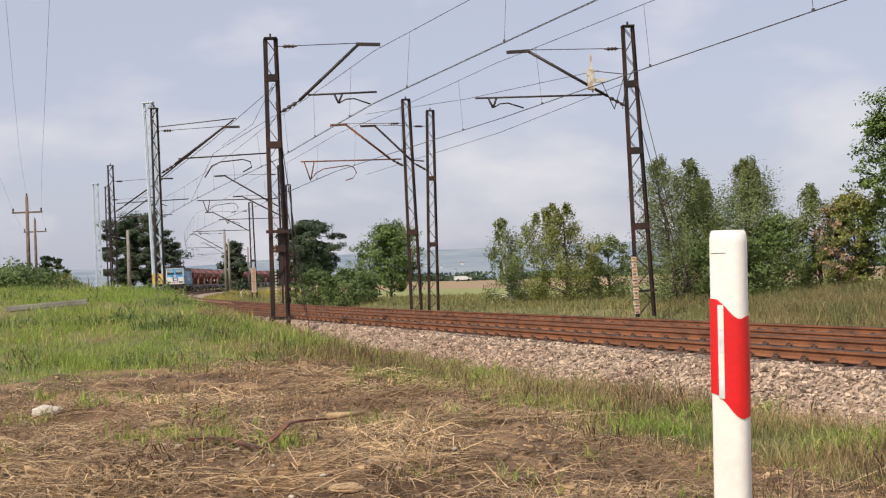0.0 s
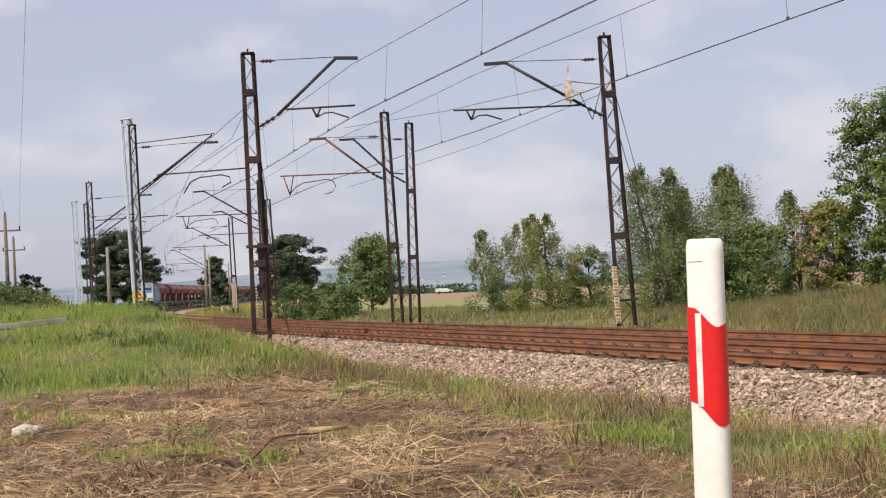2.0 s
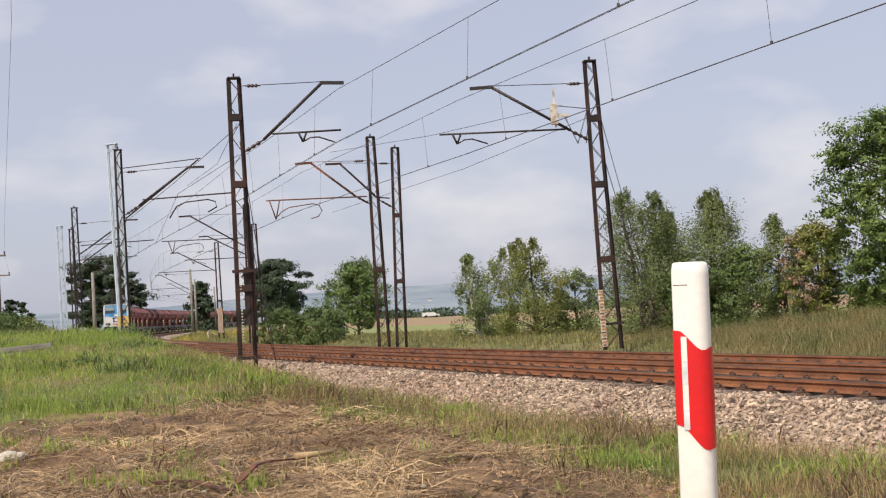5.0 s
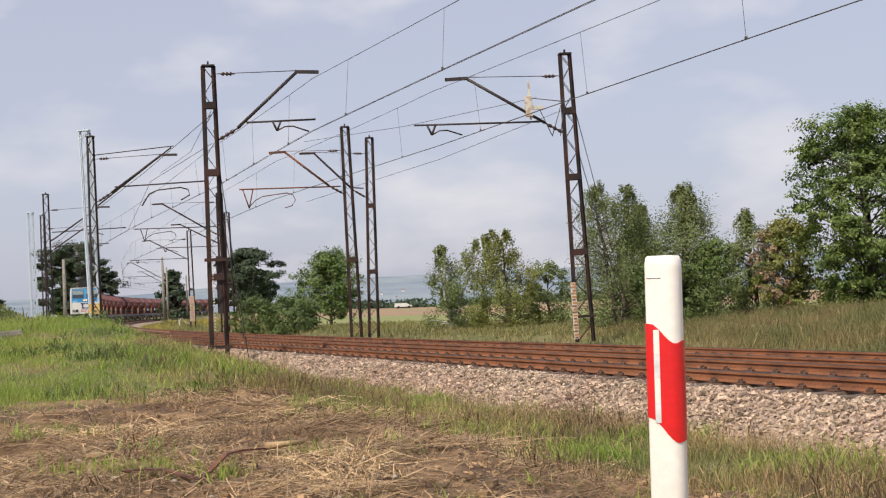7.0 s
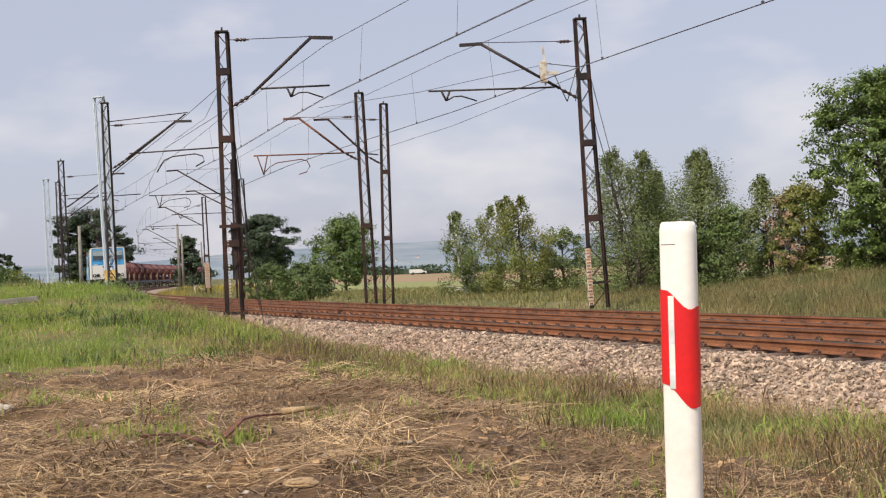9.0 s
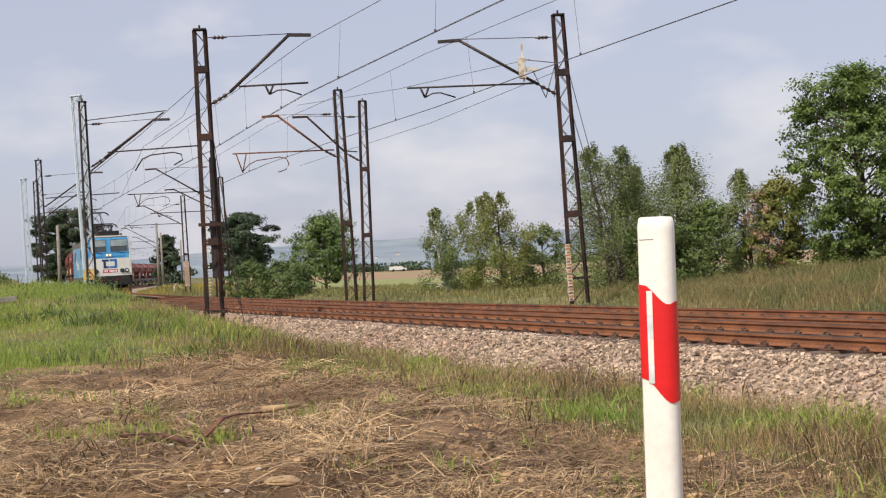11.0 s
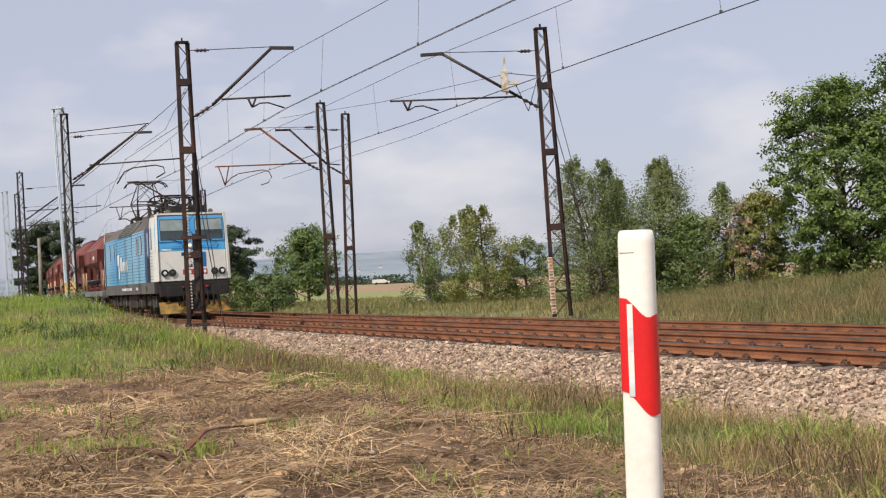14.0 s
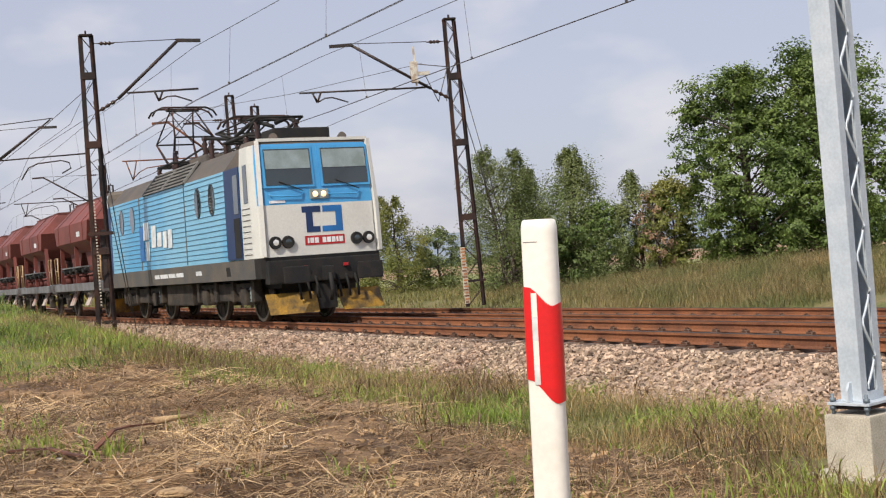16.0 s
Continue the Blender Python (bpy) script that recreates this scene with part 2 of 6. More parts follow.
def ground_kind(x, y, d, r):
    w = 0.35 * noise.noise((x * 0.7, y * 0.7, 2))
    if -2.75 + w < d < 6.9 + w and y < 300:
        return 0
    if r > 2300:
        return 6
    if r > 420 + 150 * noise.noise((x * 0.004, y * 0.004, 8)):
        return 5
    if d > 14 and r > 60:
        w2 = 14 * noise.noise((x * 0.02, y * 0.02, 0))
        return 4 if 175 + w2 < r < 300 + w2 or 330 + w2 < r < 372 + w2 else 3
    if d < 0 and y < 26 and x < 3.2 + w and track_d(x, y) < -4.6:
        return 1 if (x * 0.6 + 14.5 + 3 * noise.noise((x * 0.4, y * 0.4, 3))) > y - 5.5 else 2
    return 2


def build_ground():
    az = list(np.linspace(-180, -34, 45)) + list(np.linspace(-32, 30, 300)) + list(np.linspace(32, 178, 45))
    rad = [0.0] + list(np.geomspace(1.5, 4600, 400))
    verts, kinds = [], []
    for r in rad[1:]:
        for a in az:
            x, y = r * math.sin(radians(a)), r * math.cos(radians(a))
            verts.append((x, y, ground_z(x, y)))
            kinds.append((x, y, r))
    n = len(az)
    faces, idx = [], []
    for i in range(len(rad) - 2):
        for k in range(n):
            a, b = i * n + k, i * n + (k + 1) % n
            faces.append((a, b, b + n, a + n))
            x, y, r = kinds[a]
            idx.append(ground_kind(x, y, track_d(x, y), r) if r < 4000 else 6)
    faces.append(tuple(range(n))[::-1])
    idx.append(1)
    me = bpy.data.meshes.new("ground")
    me.from_pydata(verts, [], faces)
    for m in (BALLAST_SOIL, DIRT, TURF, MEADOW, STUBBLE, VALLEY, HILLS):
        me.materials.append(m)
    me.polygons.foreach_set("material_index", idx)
    me.polygons.foreach_set("use_smooth", [True] * len(faces))
    me.validate()
    me.update()
    if me.polygons[1000].normal.z < 0:
        me.flip_normals()
    return tagged(new("ground", me), "dry grassy ground, sandy soil and far hills", "ground", kind="structure")


GROUND = build_ground()


# ---- rails and sleepers ----
def rail(name, side, z, y_far, y_near, parent):
    prof = [(-0.0625, -0.149), (0.0625, -0.149), (0.0625, -0.138), (0.010, -0.118), (0.008, -0.052), (0.0335, -0.040), (0.0335, -0.006), (0.026, 0.0), (-0.026, 0.0), (-0.0335, -0.006), (-0.0335, -0.040), (-0.008, -0.052), (-0.010, -0.118), (-0.0625, -0.138)]
    bm = bmesh.new()
    rings = []
    s, end = along_of(y_far), along_of(y_near)
    while s < end:
        p, h = on_line(s, side, z), radians(heading(s))
        nx, ny = -math.sin(h), math.cos(h)
        rings.append([bm.verts.new((p.x + nx * a, p.y + ny * a, p.z + b)) for a, b in prof])
        s += 1.5
    k = len(prof)
    for a, b in zip(rings, rings[1:]):
        for i in range(k):
            f = bm.faces.new((a[i], b[i], b[(i + 1) % k], a[(i + 1) % k]))
            f.material_index = 1 if i in (6, 7, 8) else 0
    bmesh.ops.recalc_face_normals(bm, faces=bm.faces[:])
    return part(name, bm, [RAIL_SIDE, RAIL_TOP], parent)


def sleeper_mesh():
    bm = bmesh.new()
    add_box(bm, (0.24, 2.6, 0.16), (0, 0, -0.245), bevel=0.012, mat=0)
    for y in (-0.7535, 0.7535):
        add_box(bm, (0.17, 0.36, 0.016), (0, y, -0.157), mat=1)
        for k in (-1, 1):
            add_box(bm, (0.11, 0.06, 0.040), (0, y + k * 0.095, -0.130), bevel=0.008, mat=1)
            add_tube(bm, [(0, y + k * 0.105, -0.11), (0, y + k * 0.105, -0.085)], 0.018, 6, 1)
            add_tube(bm, [(0, y + k * 0.105, -0.11), (0, y + k * 0.105, -0.092)], 0.030, 6, 1)
    me = bpy.data.meshes.new("sleeper")
    bm.to_mesh(me)
    bm.free()
    me.materials.append(WOOD_OLD)
    me.materials.append(FASTENING)
    return me


WOOD_OLD = material("old_oiled_timber", (0.12, 0.085, 0.065), 0.9, 0, (0.19, 0.14, 0.11), 3, 30, bump=0.003, per_object=0.2)
TRACKS = []
for label, side, z in (("rusty near railway track on pale crushed stone", 0.0, 0.0), ("rusty second railway track behind the first", FAR_SIDE, FAR_DROP)):
    tr = empty("railway_track", label, "railway track", "tracks", "structure")
    rail("rail", side - 0.7535, z, 415, -60, tr)
    rail("rail", side + 0.7535, z, 415, -60, tr)
    TRACKS.append((tr, side, z))


# ---- masts of the overhead line ----
def mast_lattice(bm_leg, height, w0, w1, deep, leg, mat_lace, parent, leg_mat, steps):
    """Two channel legs joined by laced flat bars; local x is the broad way."""
    for sx in (-1, 1):
        bm = bmesh.new()
        a, b = Vector((sx * w0 / 2, 0, 0)), Vector((sx * w1 / 2, 0, height))
        for dy in (-1, 1):
            add_bar(bm, a + Vector((-sx * leg * 0.35, dy * deep / 2, 0)), b + Vector((-sx * leg * 0.35, dy * deep / 2, 0)), leg * 0.8, 0.012)
        add_bar(bm, a, b, 0.014, deep * 0.96)
        part("leg", bm, leg_mat, parent)
    bm = bmesh.new()
    for dy in (-1, 1):
        for i in range(steps):
            f0, f1 = i / steps, (i + 1) / steps
            s0 = 1 if i % 2 else -1
            x0 = s0 * (w0 + (w1 - w0) * f0) / 2 * 0.85
            x1 = -s0 * (w0 + (w1 - w0) * f1) / 2 * 0.85
            add_bar(bm, (x0, dy * deep * 0.46, height * f0 + 0.05), (x1, dy * deep * 0.46, height * f1 - 0.05 if i == steps - 1 else height * f1 + 0.05), 0.035, 0.010)
    part("lacing", bm, mat_lace, parent)


def insulator(at, way, parent, length=0.42):
    bm = bmesh.new()
    way = Vector(way).normalized()
    pts, rad = [], []
    for i in range(13):
        pts.append(Vector(at) + way * length * i / 12)
        rad.append(0.055 if i in (2, 3, 5, 6, 8, 9) else 0.022)
    add_tube(bm, pts, rad, 8)
    part("insulator", bm, PORCELAIN, parent)


def arm(parent, height, sx, reach, tie, foot, tube, tube_in, tube_out, drop_at=None, colour=None, loop=False, foot_x=0.2):
    """Bracket to the sx side: diagonal strut, tie rod, and registration tube with its dropper arm."""
    colour = colour or DARK_STEEL
    strut = bmesh.new()
    knee = sx * (reach - 0.62)
    add_tube(strut, [(sx * (foot_x + 0.55), 0, height - foot + 0.33), (knee, 0, height - tie)], 0.045, 8)
    add_bar(strut, (knee - sx * 0.06, 0, height - tie), (sx * reach, 0, height - tie - 0.02), 0.09, 0.09)
    part("bracket_strut", strut, colour, parent)
    insulator((sx * foot_x, 0, height - foot), (sx * 0.56, 0, 0.33), parent, 0.65)
    bm = bmesh.new()
    add_tube(bm, [(sx * foot_x * 0.4, 0, height - tie - 0.03), (knee, 0, height - tie + 0.03)], 0.012, 6)
    part("tie_rod", bm, colour, parent)
    insulator((sx * (foot_x + 0.12), 0, height - tie - 0.03), (sx, 0, 0), parent)
    bm = bmesh.new()
    add_tube(bm, [(sx * tube_in, 0, height - tube), (sx * tube_out, 0, height - tube + 0.05)], 0.028, 8)
    part("registration_tube", bm, colour, parent)
    if drop_at is not None:
        z0 = height - tube + 0.03
        bm = bmesh.new()
        if loop:
            for k in (-0.18, 0.22):
                add_tube(bm, [(sx * (drop_at + k), 0, z0), (sx * drop_at, 0, z0 - 0.75)], 0.025, 6)
            pts = [(drop_at, -0.7), (drop_at - 0.25, -0.45), (drop_at - 0.55, -0.3), (drop_at - 1.5, -0.2), (drop_at - 1.75, -0.28), (drop_at - 1.85, -0.5), (drop_at - 1.7, -0.72), (drop_at - 1.4, -0.8)]
        else:
            add_tube(bm, [(sx * (drop_at + 0.12), 0, z0), (sx * drop_at, 0, z0 - 0.28)], 0.03, 6)
            add_tube(bm, [(sx * (drop_at - 0.12), 0, z0), (sx * drop_at, 0, z0 - 0.28)], 0.03, 6)
            sg = 1 if drop_at < reach - 0.3 else -1
            pts = [(drop_at, -0.28), (drop_at + sg * 0.22, -0.17), (drop_at + sg * 0.45, -0.16), (drop_at + sg * 0.9, -0.32)]
        add_tube(bm, [(sx * a, 0, z0 + b) for a, b in pts], 0.022, 6)
        part("steady_arm", bm, colour, parent)


def place_mast(x, y, z, lean, turn):
    """Lean: degrees by which the top leans towards negative x."""
    return Matrix.Translation((x, y, z)) @ Matrix.Rotation(radians(-lean), 4, "Y") @ Matrix.Rotation(radians(turn), 4, "Z")


TURN = 8.0
MASTS = []


def old_mast(x, y, top, base, lean=0.0, w0=0.46, w1=0.28, label="rusty lattice steel mast of the overhead line", turn=TURN, plates=(0.36, 0.62), mat=None, deep=0.13):
    h = top - base
    ob = empty("catenary_mast", label, "mast", "overhead line masts", m=place_mast(x, y, base, lean, turn))
    mast_lattice(None, h, w0, w1, deep, 0.072 if y < 45 else 0.058, mat or RUST, ob, mat or RUST, max(8, int(h / 0.42)))
    for f in plates:
        bm = bmesh.new()
        add_box(bm, ((w0 + (w1 - w0) * f) * 1.10, 0.20, 0.19), (0, 0, h * f), bevel=0.01)
        part("batten_plate", bm, mat or RUST, ob)
    bm = bmesh.new()
    add_box(bm, (w1 * 1.25, 0.26, 0.05), (0, 0, h), bevel=0.01)
    add_box(bm, (0.05, 0.05, 0.12), (0, 0, h + 0.07))
    part("cap_plate", bm, mat or RUST, ob)
    MASTS.append(ob)
    return ob, h


def build_main_masts():
    m, h = old_mast(-4.62, 36.5, 7.98, -0.62, 0.1, 0.43, 0.29, "rusty lattice mast beside the near track with a bracket arm", plates=(0.31, 0.65, 0.87))
    arm(m, h, 1, 3.1, 0.20, 2.1, 1.62, 1.0, 2.95, 1.85)
    m2, h2 = old_mast(5.85, 38.0, 8.22, -0.30, 1.3, 0.50, 0.29, "rusty leaning lattice mast behind the far track", plates=(0.31, 0.57, 0.80))
    arm(m2, h2, -1, 3.65, 0.62, 2.35, 1.98, 0.9, 4.65, 4.15)
    m3, h3 = old_mast(-1.16, 52.5, 8.28, -0.4, 0.8, 0.40, 0.27, "rusty lattice mast, one of a close pair", plates=(0.38,))
    arm(m3, h3, -1, 3.1, 0.92, 2.7, 2.40, 0.3, 4.35, 3.99, RUST_BRIGHT, True)
    m4, h4 = old_mast(-0.50, 56.5, 8.30, -0.4, -1.1, 0.40, 0.27, "rusty lattice mast, one of a close pair", plates=(0.33, 0.66))
    arm(m4, h4, -1, 3.05, 0.65, 2.6, 2.2, 0.3, 0.9, None, RUST)


build_main_masts()


def more_masts():
    # fittings of the two main masts
    def board(parent, x, z0, bands, w=0.10):
        b = bmesh.new()
        add_box(b, (w, 0.03, 0.092 * bands), (x, -0.16, z0 + 0.046 * bands), bevel=0.004)
        sign = part("warning_board", b, BOARD_WHITE, parent, "narrow peeling white and orange warning board")
        for i in range(bands):
            b = bmesh.new()
            add_box(b, (w * (0.9 if i % 3 else 0.6), 0.012, 0.045), (x + (0.012 if i % 2 else -0.008), -0.18, z0 + 0.046 + 0.092 * i))
            part("band", b, BOARD_ORANGE if i % 2 or i > bands * 0.75 else BOARD_RUST, sign)
    l, r = MASTS[0], MASTS[1]
    board(r, -0.30, 0.1, 18, 0.15)
    b = bmesh.new()
    add_box(b, (0.15, 0.04, 1.6), (0.07, 0.0, 2.45), bevel=0.01)
    part("mesh_panel", b, DARK_STEEL, l, "dark panel between the legs")
    for z in (0.72, 3.15):
        b = bmesh.new()
        add_bar(b, (-0.32, -0.12, z), (0.36, -0.12, z), 0.05, 0.09)
        part("cross_bar", b, RUST, l)
    for k in range(34):
        b = bmesh.new()
        add_box(b, (0.045, 0.012, 0.035), (-0.10, -0.115, 1.2 + 0.085 * k))
        part("marker_tick", b, BOARD_WHITE, l)
    b = bmesh.new()
    add_bar(b, (-0.3, -0.12, 0.75), (0.34, -0.12, 0.75), 0.05, 0.07)
    part("cross_bar", b, RUST, r)
    # switch and its rods on the second mast
    b = bmesh.new()
    add_box(b, (0.20, 0.16, 0.62), (-1.22, -0.05, 7.0), bevel=0.02)
    add_bar(b, (-1.18, -0.05, 6.6), (-1.18, -0.05, 7.75), 0.05)
    add_box(b, (0.34, 0.10, 0.10), (-0.95, -0.05, 6.95))
    part("line_switch", b, BOARD_WHITE, r, "off-white switch box hung beside the mast")
    b = bmesh.new()
    for p, q in (((-0.9, 0, 6.95), (-0.55, 0, 6.1)), ((-0.15, 0, 7.2), (-0.55, 0, 6.1)), ((-0.15, 0, 6.9), (-0.3, 0, 6.1)), ((-1.15, 0, 7.25), (-0.1, 0, 7.1))):
        add_tube(b, [p, q], 0.014, 5)
    part("switch_rod", b, WIRE, r)
    # guy wires
    for par, pts in ((r, [(0.15, 0, 7.1), (1.75, 1.0, 0.6)]), (r, [(0.12, 0, 6.0), (1.6, 0.9, 0.6)]), (l, [(0.08, 0, 6.8), (0.85, 0.6, -0.05)]), (l, [(0.1, 0, 5.2), (0.70, 0.4, 0.9)])):
        b = bmesh.new()
        add_tube(b, pts, 0.013, 5)
        part("guy_wire", b, WIRE, par)
    # dark double-armed mast and pale new mast by the near track
    m, h = old_mast(-11.27, 51.7, 8.2, ground_z(-11.27, 51.7), 0.2, 0.34, 0.24, "dark lattice mast with two bracket arms", mat=DARK_STEEL, plates=(), turn=-4, deep=0.09)
    arm(m, h, 1, 3.42, 0.88, 2.6, 2.05, 0.9, 4.5, None)
    b = bmesh.new()
    add_tube(b, [(0.2, 0, h - 2.75), (3.2, 0, h - 0.60)], 0.03, 6)
    add_tube(b, [(0.1, 0, h - 0.75), (3.3, 0, h - 0.55)], 0.02, 6)
    part("second_bracket", b, DARK_STEEL, m)
    b = bmesh.new()
    add_tube(b, [(1.95, 0, h - 2.85), (2.25, 0, h - 2.4), (2.6, 0, h - 2.26), (3.5, 0, h - 2.20), (3.8, 0, h - 2.30), (3.85, 0, h - 2.52), (3.5, 0, h - 2.70)], 0.028, 6)
    part("steady_arm", b, DARK_STEEL, m)
    for x, y, top in ((-12.08, 55.3, 8.95), (-25.3, 95.6, 8.8)):
        m, h = old_mast(x, y, top, ground_z(x, y) - 0.3, 1.5 if y < 60 else 0.6, 0.44, 0.40, "pale galvanised lattice mast, new and without arms", mat=GALV, plates=(), turn=-12, deep=0.16)
        if y < 60:
            b = bmesh.new()
            add_box(b, (0.50, 0.03, 0.44), (0.06, -0.22, 2.15), bevel=0.01)
            part("number_sign", b, SIGN_YELLOW, m, "faded yellow sign with dark bars")
            for z in (2.06, 2.22):
                b = bmesh.new()
                add_box(b, (0.22, 0.012, 0.07), (0.06, -0.24, z))
                part("sign_bar", b, BOARD_RUST, m)
    for x, y, arms in ((-19.1, 75.4, 1), (-23.4, 91.3, 1)):
        m, h = old_mast(x, y, 8.2, ground_z(x, y), 0.2, 0.42, 0.30, "dark lattice mast further along the near track", mat=DARK_STEEL, plates=(), turn=-6, deep=0.09)
        arm(m, h, 1, 3.7, 0.9, 2.7, 2.2, 0.3, 4.6, 2.4)
    for x, y in ((-9.6, 78.9), (-11.1, 95.2), (-16.8, 115.0)):
        m, h = old_mast(x, y, 8.15, ground_z(x, y), 0.5, 0.42, 0.30, "rusty lattice mast further along the far track", plates=(0.4,))
        arm(m, h, -1, 4.0, 0.5 if y < 80 else 0.7, 2.5, 2.0 if y < 80 else 2.4, 0.3, 5.1, 4.5, RUST, y < 80)
        if y > 110:
            board(m, -0.02, 0.6, 24, 0.42)
            b = bmesh.new()
            add_tube(b, [(-1.1, -0.3, 0.1), (-1.2, -0.3, 0.7), (-0.9, -0.3, 0.95), (-0.7, -0.3, 0.6), (-0.3, -0.3, 0.45)], 0.05, 6)
            part("bent_pipe", b, BOARD_WHITE, m, "bent white pipe at the foot")
    for x, y, top, s in ((-27.7, 165.2, 8.1, -1), (-33.4, 202.7, 8.1, -1), (-37.5, 249.8, 8.0, -1), (-28.8, 119.0, 6.4, 0), (-52.0, 215.0, 8.0, 1)):
        ob = empty("concrete_mast", "slim weathered concrete mast of the overhead line", "mast", "concrete masts", m=pose(x, y, ground_z(x, y) - 0.1))
        h = top - ground_z(x, y)
        b = bmesh.new()
        add_tube(b, [(0, 0, 0), (0, 0, h)], [0.20, 0.13], 10)
        part("shaft", b, OLD_CONCRETE, ob)
        if s:
            arm(ob, h, s, 4.4, 0.5, 2.6, 2.3, 0.3, 5.0, 4.2, DARK_STEEL)
    for x, y, top in ((-34.0, 106.6, 8.9), (-44.7, 142.7, 8.9)):
        z = ground_z(x, y)
        ob = empty("utility_pole", "grey timber utility pole with one crossarm", "utility pole", "utility poles", m=pose(x, y, z - 0.2))
        h = top - z + 0.2
        b = bmesh.new()
        add_tube(b, [(0, 0, 0), (0, 0, h)], [0.19, 0.12], 10)
        part("pole", b, WOOD_OLD, ob)
        b = bmesh.new()
        add_box(b, (2.5, 0.12, 0.14), (0, 0, h - 1.35), bevel=0.01)
        part("crossarm", b, WOOD_OLD, ob)
        for k in (-1.15, 0.0, 1.15):
            b = bmesh.new()
            add_tube(b, [(k, 0, h - 1.3 + (1.3 if k == 0 else 0)), (k, 0, h - 1.0 + (1.2 if k == 0 else 0))], [0.05, 0.08], 8)
            part("pin_insulator", b, PORCELAIN, ob)


BOARD_WHITE = material("peeling_white_paint", (0.62, 0.58, 0.50), 0.7, 0, (0.42, 0.33, 0.25), 6, 40, (0.45, 0.6))
BOARD_ORANGE = material("faded_orange_paint", (0.52, 0.20, 0.06), 0.7, 0, (0.40, 0.20, 0.10), 6, 40)
BOARD_RUST = material("rust_brown_paint", (0.16, 0.075, 0.045), 0.8, 0, (0.25, 0.13, 0.08), 6, 40)
SIGN_YELLOW = material("faded_yellow_sign", (0.55, 0.38, 0.12), 0.6, 0, (0.42, 0.28, 0.10), 6, 30)
more_masts()


# ---- overhead wires ----
def wire(name, pts, r, parent, sides=5):
    bm = bmesh.new()
    add_tube(bm, pts, r, sides, ends=False)
    return part(name, bm, WIRE, parent)


def catenary(side, stations, z_top, z_contact, label):
    ob = empty("overhead_wires", label, "overhead wire", "overhead wires")
    for i, (ya, yb) in enumerate(zip(stations, stations[1:])):
        sa, sb = along_of(ya), along_of(yb)
        n = max(4, int(abs(sb - sa) / 2.0))
        top, lowa, lowb = [], [], []
        za, zb = -0.3 if i % 2 else 0.3, 0.3 if i % 2 else -0.3
        span = abs(sb - sa)
        for k in range(n + 1):
            f = k / n
            s = sa + (sb - sa) * f
            drop = 4 * (0.35 if yb < 0 else 0.8) * (span / 62) ** 2 * f * (1 - f)
            zig = za + (zb - za) * f
            top.append(on_line(s, side + zig * 0.5, z_top - min(drop, 1.4)))
            lowa.append(on_line(s, side + zig, z_contact))
            lowb.append(on_line(s, side + zig + 0.07, z_contact + 0.012))
        wire("messenger_wire", top, 0.009, ob)
        wire("contact_wire", lowa, 0.008, ob)
        wire("contact_wire", lowb, 0.008, ob)
        m = max(3, int(span / 6.2))
        for k in range(m):
            f = (k + 0.5) / m
            j = min(n - 1, int(f * n))
            g = f * n - j
            a, b = top[j].lerp(top[j + 1], g), lowa[j].lerp(lowa[j + 1], g)
            wire("dropper", [a, b], 0.006, ob, 4)
            bm = bmesh.new()
            add_box(bm, (0.05, 0.05, 0.06), b + Vector((0, 0, 0.02)))
            part("dropper_clamp", bm, WIRE, ob)
    return ob


catenary(0.0, [375, 310, 250, 205, 150, 95, 52, 36.9, -24], 7.58, 6.05, "copper wires hung over the near track")
catenary(FAR_SIDE, [375, 300, 250, 203, 165, 115, 79, 56, 38.4, -22], 7.55, 5.88, "copper wires hung over the far track")
extra = empty("feeder_wires", "loose anchoring and feeder wires between masts", "overhead wire", "overhead wires")
wire("feeder_wire", [(-4.6, 36.5, 6.6), (-7.8, 44, 5.9), (-11.0, 51.7, 5.4), (-19.1, 75.4, 5.0)], 0.010, extra)
wire("feeder_wire", [(-4.6, 36.5, 5.8), (-8.0, 46, 5.75), (-14.5, 75, 5.8)], 0.009, extra)
wire("feeder_wire", [(-4.6, 36.5, 6.7), (-7.0, 49, 7.1), (-10, 60, 7.5)], 0.009, extra)
wire("feeder_wire", [(5.8, 38, 6.65), (2.2, 47, 6.2), (-3.4, 60, 5.9)], 0.009, extra)
wire("feeder_wire", [(4.75, 38, 6.95), (1.0, 45, 7.2), (-2.93, 52.5, 7.75)], 0.009, extra)
lines = empty("telephone_lines", "thin wires strung from the utility poles", "overhead wire", "overhead wires")
for dx, dz in ((-1.15, 0.0), (0.0, 1.1), (1.15, 0.0)):
    wire("line_wire", [(-44.7 + dx, 142.7, 7.65 + dz), (-39.2 + dx, 124.6, 7.2 + dz), (-34.0 + dx, 106.6, 7.7 + dz), (-22.0 + dx, 68, 7.4 + dz), (-10.0 + dx, 30, 8.4 + dz), (-4.0 + dx, 10, 8.9 + dz)], 0.005, lines)


